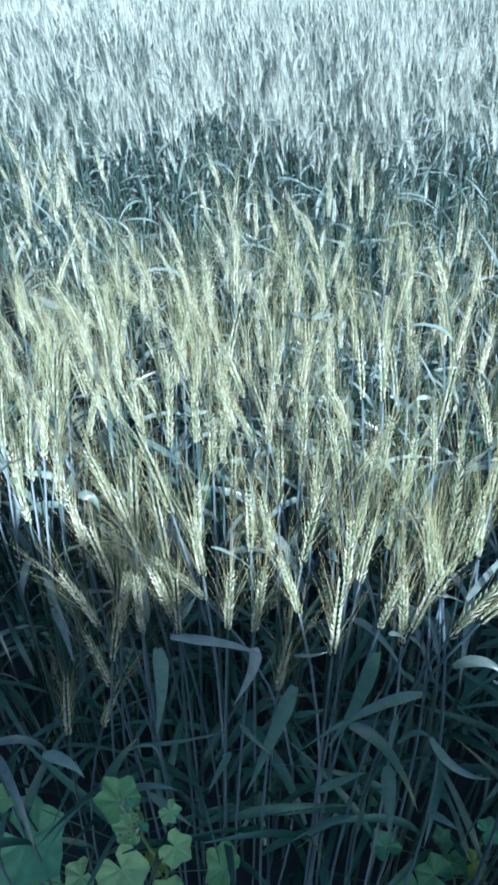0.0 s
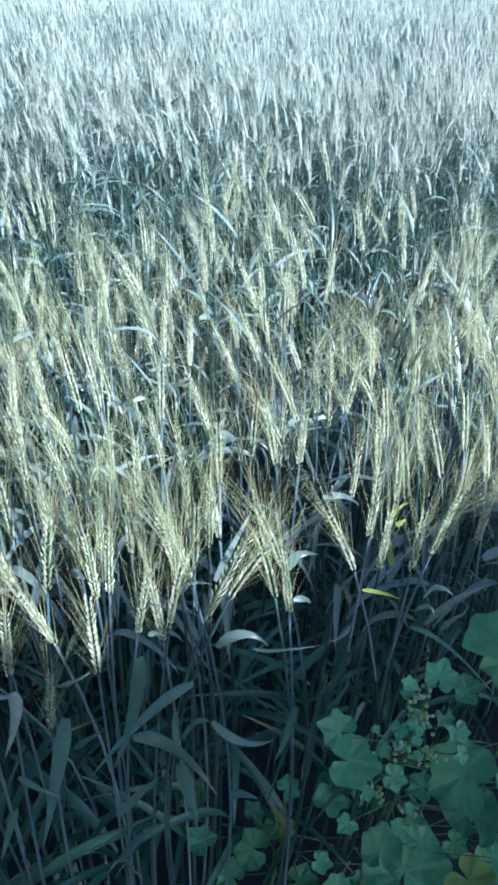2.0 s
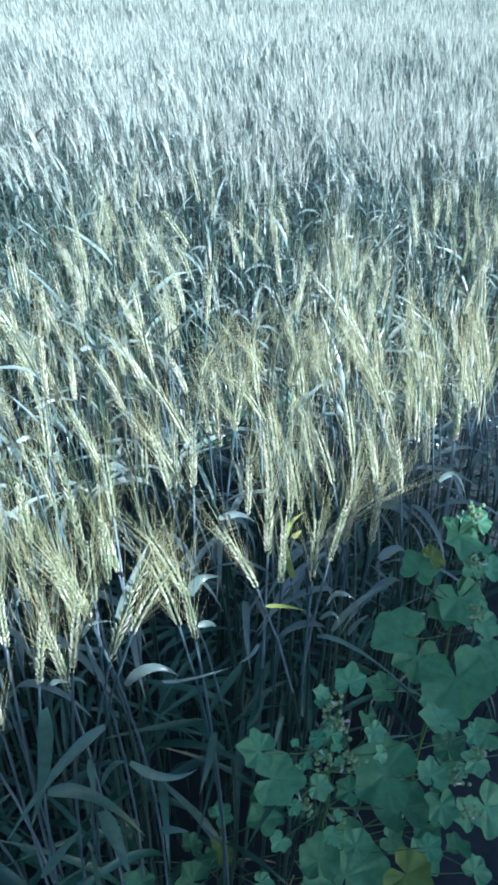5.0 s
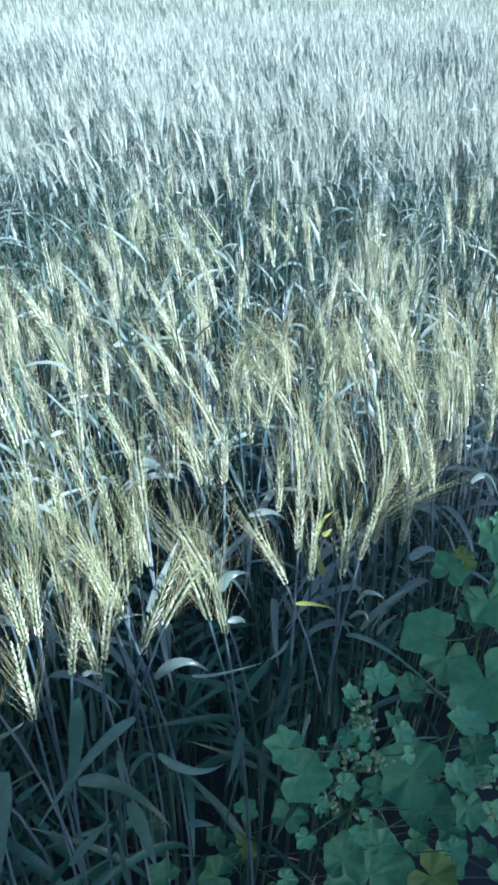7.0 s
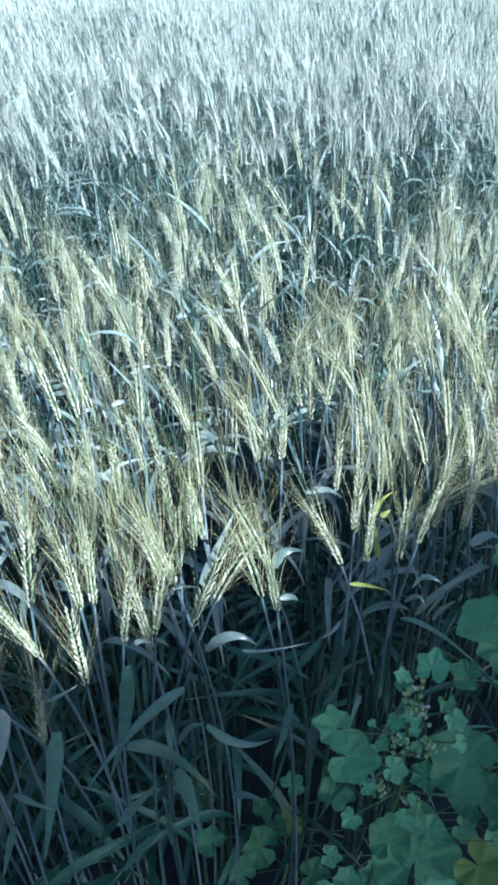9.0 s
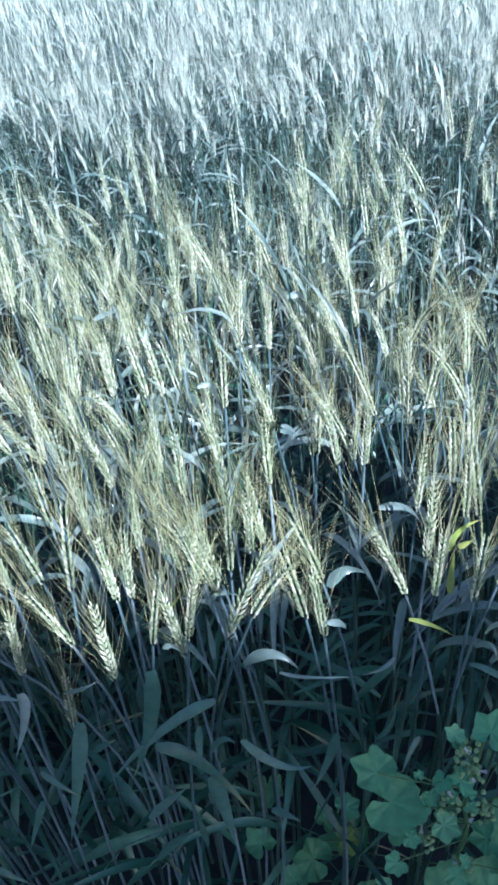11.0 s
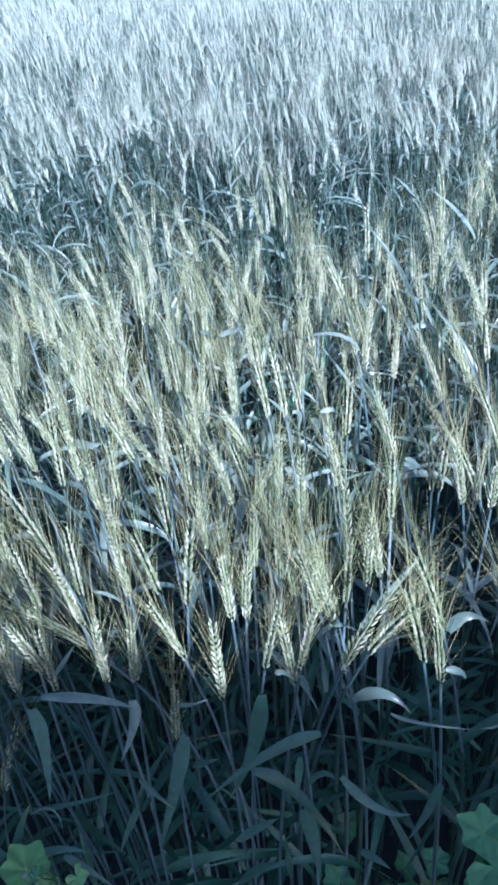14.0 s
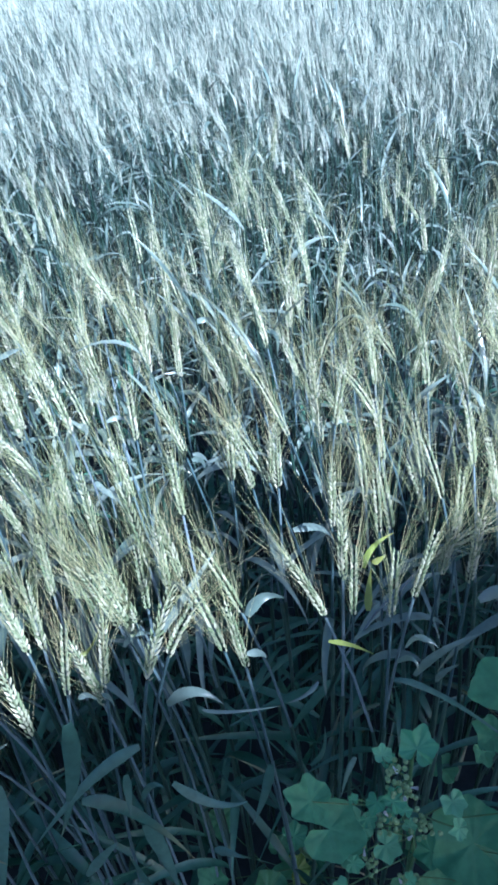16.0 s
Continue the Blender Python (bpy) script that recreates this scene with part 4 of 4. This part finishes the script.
first = np.concatenate([first, np.stack([RNG.uniform(-0.75, -0.36, 30), RNG.uniform(0.46, 0.85, 30)], 1)])
stand("wheat_stand", "dense bearded wheat ripening just behind the field edge", first,
      dict(spikelets=24, florets=2, sides=4, rings=3, awn_points=3, awn_length=0.068, awn_width=0.00014, awn_share=0.28, fat=0.78), EAR, MID_AWN, 4, 6, 8, leaf=LIT_LEAF, size=0.82, uneven=0.038)
between = scatter(900, 1.0, 2.2, 1.02)
between = between[(strip_end(between) > 0.02) & (strip_end(between) < 0.46)][:120]
stand("wheat_stand", "low sparse wheat between two sown strips", between,
      dict(spikelets=14, florets=1, sides=4, rings=3, awn_points=2, awn_length=0.055, awn_width=0.0003, awn_share=0.5, fat=0.8), FAR_EAR, FAR_AWN, 6, 5, 7, low=0.19, leaf=LIT_LEAF, size=0.7, uneven=0.05)
second = scatter(5200, 1.2, 2.7, 0.95)
second = tufted(waved(second[strip_end(second) > 0.40]), 5.0, -0.15, 0.3)
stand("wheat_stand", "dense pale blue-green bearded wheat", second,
      dict(spikelets=14, florets=1, sides=4, rings=3, awn_points=2, awn_length=0.06, awn_width=0.0002, awn_share=0.85, fat=0.62), FAR_EAR, FAR_AWN, 5, 5, 6, leaf=FAR_LEAF, size=0.66, stem=SHADED_STEM, uneven=0.05)
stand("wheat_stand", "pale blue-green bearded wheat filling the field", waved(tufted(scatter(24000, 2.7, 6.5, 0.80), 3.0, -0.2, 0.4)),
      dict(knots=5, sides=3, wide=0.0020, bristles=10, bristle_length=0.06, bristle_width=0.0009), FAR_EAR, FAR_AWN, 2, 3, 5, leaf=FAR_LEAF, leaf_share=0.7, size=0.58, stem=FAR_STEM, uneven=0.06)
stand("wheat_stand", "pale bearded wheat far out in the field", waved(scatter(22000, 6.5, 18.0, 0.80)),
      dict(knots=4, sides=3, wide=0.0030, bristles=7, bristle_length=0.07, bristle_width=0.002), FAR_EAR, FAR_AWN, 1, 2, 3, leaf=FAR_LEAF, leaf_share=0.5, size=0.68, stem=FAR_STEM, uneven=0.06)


flank = inside(scatter(9500, 0.5, 5.0, 1.60))
turned = np.abs(np.arctan2(flank[:, 0], flank[:, 1]) + 0.07)
flank = flank[turned > np.where(np.hypot(*flank.T) < 2.7, 0.96, 0.80)]
stand("wheat_stand", "bearded wheat to both sides along the field edge", flank,
      dict(knots=6, sides=4, wide=0.0042, bristles=6, bristle_length=0.06, bristle_width=0.0011), FAR_EAR, FAR_AWN, 1, 4, 5, leaf_share=0.7, size=0.8)


def far_canopy():
    """The closed top of the crop from some metres on and to both sides, as one rough sheet that starts along the field's edge."""
    def steps(far, first, grow):
        out, d = [0.0], first
        while out[-1] < far:
            out.append(out[-1] + d)
            d *= grow
        return out

    def ease(v, low, high):
        k = min(1.0, max(0.0, (v - low) / (high - low)))
        return k * k * (3 - 2 * k)

    half = steps(900.0, 0.16, 1.09)
    edge = Vector((1.0, 0.36, 0.0)).normalized()
    into = Vector((-edge.y, edge.x, 0.0))
    bm = bmesh.new()
    rows = []
    for d in steps(1500.0, 0.10, 1.07):
        row = []
        for u in [-v for v in reversed(half[1:])] + half:
            p = Vector((0.0, 0.40, 0.0)) + edge * u + into * d
            r, off = p.length, abs(math.atan2(p.x, p.y) + 0.07)
            fan = 1 - ease(off, 0.80, 1.25)
            top = 0.60 - 0.10 * fan * (1 - ease(r, 17.0, 22.0))
            top += 0.07 * noise.noise(Vector((p.x * 5, p.y * 5, 0))) + 0.05 * noise.noise(Vector((p.x * 1.3, p.y * 1.3, 2)))
            low = max(fan * (1 - ease(r, 2.8, 4.0)), 1 - ease(d, 0.3, 1.3))
            row.append(bm.verts.new((p.x, p.y, top * (1 - low) - 0.06 * low)))
        rows.append(row)
    for a, b in zip(rows, rows[1:]):
        for k in range(len(a) - 1):
            bm.faces.new((a[k], a[k + 1], b[k + 1], b[k]))
    me = bpy.data.meshes.new("wheat_canopy")
    bm.to_mesh(me)
    for p in me.polygons:
        p.use_smooth = True
    me.materials.append(CANOPY)
    tagged(new("wheat_canopy", me), "closed top of the wheat field reaching to the horizon", "wheat", kind="stuff")


far_canopy()


def undergrowth():
    """The lower leaves between the stalks of the first rows, in a green darkened for shade."""
    p = scatter(1100, 0.36, 1.3, 0.95)
    p = p[p[:, 1] > edge_y(p[:, 0]) + 0.06]
    n = len(p)
    start = np.concatenate([p, RNG.uniform(0.06, 0.44, (n, 1))], 1)
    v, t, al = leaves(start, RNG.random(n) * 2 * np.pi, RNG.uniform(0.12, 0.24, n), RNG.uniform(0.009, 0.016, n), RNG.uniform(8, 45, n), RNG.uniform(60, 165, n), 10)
    tagged(mesh_object("lower_leaves", v, t, LEAF, al), "broad green lower leaves between the wheat stalks, darkened for shade", "wheat", kind="stuff")


undergrowth()

# ---- an unseen small tree, added so that its crown shades the foot of the crop ----
def shade_line(x):
    """How high the shade reaches on the edge of the crop."""
    return (0.742 - 0.04 * math.exp(-((x - 0.01) / 0.09) ** 2) - 0.055 / (1 + math.exp(-(x - 0.02) * 25)) - 0.035 / (1 + math.exp((x + 0.24) * 25))
            + 0.045 / (1 + math.exp(-(x - 0.29) * 35))
            + 0.010 * math.sin(x * 9.1) + 0.014 * math.sin(x * 27.0 + 1))


SLOPE = math.tan(radians(SUN_ELEVATION)) / -to_sun.y * math.hypot(to_sun.x, to_sun.y)
SHIFT = to_sun.x / to_sun.y
CENTRE = -1.73 * SHIFT


def crown_top(x):
    """The height of the crown's outline, 1.4 m back from the origin, shaped to cast this shade."""
    at = (x + SHIFT * 1.73) / (1 - SHIFT * 0.36)
    return shade_line(at) + SLOPE * (1.73 + 0.36 * at)


def shade_tree():
    tree = new("tree")
    tree.location = (CENTRE, -2.3, 0)
    tagged(tree, "unseen small leafy tree with dark green crown, added to shade the crop's foot", "tree")
    q = np.linspace(0, 1, 8)[:, None]
    trunk = np.array([CENTRE, -2.3, -0.05]) + np.array([0.05, 0.05, crown_top(CENTRE) + 0.2]) * q + np.array([0.05, 0.03, 0]) * np.sin(q * 6)
    mesh_object("trunk", *tubes(trunk[None], np.linspace(0.09, 0.055, 8)[None], 12), BARK, parent=tree)
    for i in range(9):
        x = CENTRE - 0.96 + 0.24 * i
        tip = np.array([x, -2.0 + 0.35 * math.sin(i * 2.0), crown_top(x) + 0.05])
        path = trunk[5] + (tip - trunk[5]) * q + np.array([0.03, 0.03, 0.06]) * np.sin(q * 4 + i)
        mesh_object("limb", *tubes(path[None], np.linspace(0.035, 0.008, 8)[None], 7), BARK, parent=tree)
    n = 17000
    back = RNG.uniform(0, 1.6, n)
    across = CENTRE + RNG.uniform(-1.35, 1.35, n)
    x, y = across - SHIFT * back, -1.4 - back
    top = np.array([crown_top(a) for a in across]) + SLOPE * back - 1.0 * (back - 0.5) ** 2
    low = np.array([crown_top(a) for a in across]) - 0.75 + 0.3 * (back - 0.8) ** 2
    top = top + np.where(RNG.random(n) < 0.16, RNG.uniform(0, 0.10, n), 0.0)
    z = low + (top - low) * (1 - RNG.random(n) ** 1.5)
    round_off = np.sqrt(np.maximum(0.0, 1 - ((across - CENTRE) / 1.45) ** 4))
    z = z - 0.5 * (1 - round_off) * (z - low)
    v, t, al = leaves(np.stack([x, y, z], 1), RNG.random(n) * 2 * np.pi, RNG.uniform(0.08, 0.13, n), RNG.uniform(0.05, 0.075, n),
                      RNG.uniform(20, 90, n), RNG.uniform(60, 130, n), 3)
    mesh_object("crown", v, t, BUSH_LEAF, al, parent=tree)


shade_tree()
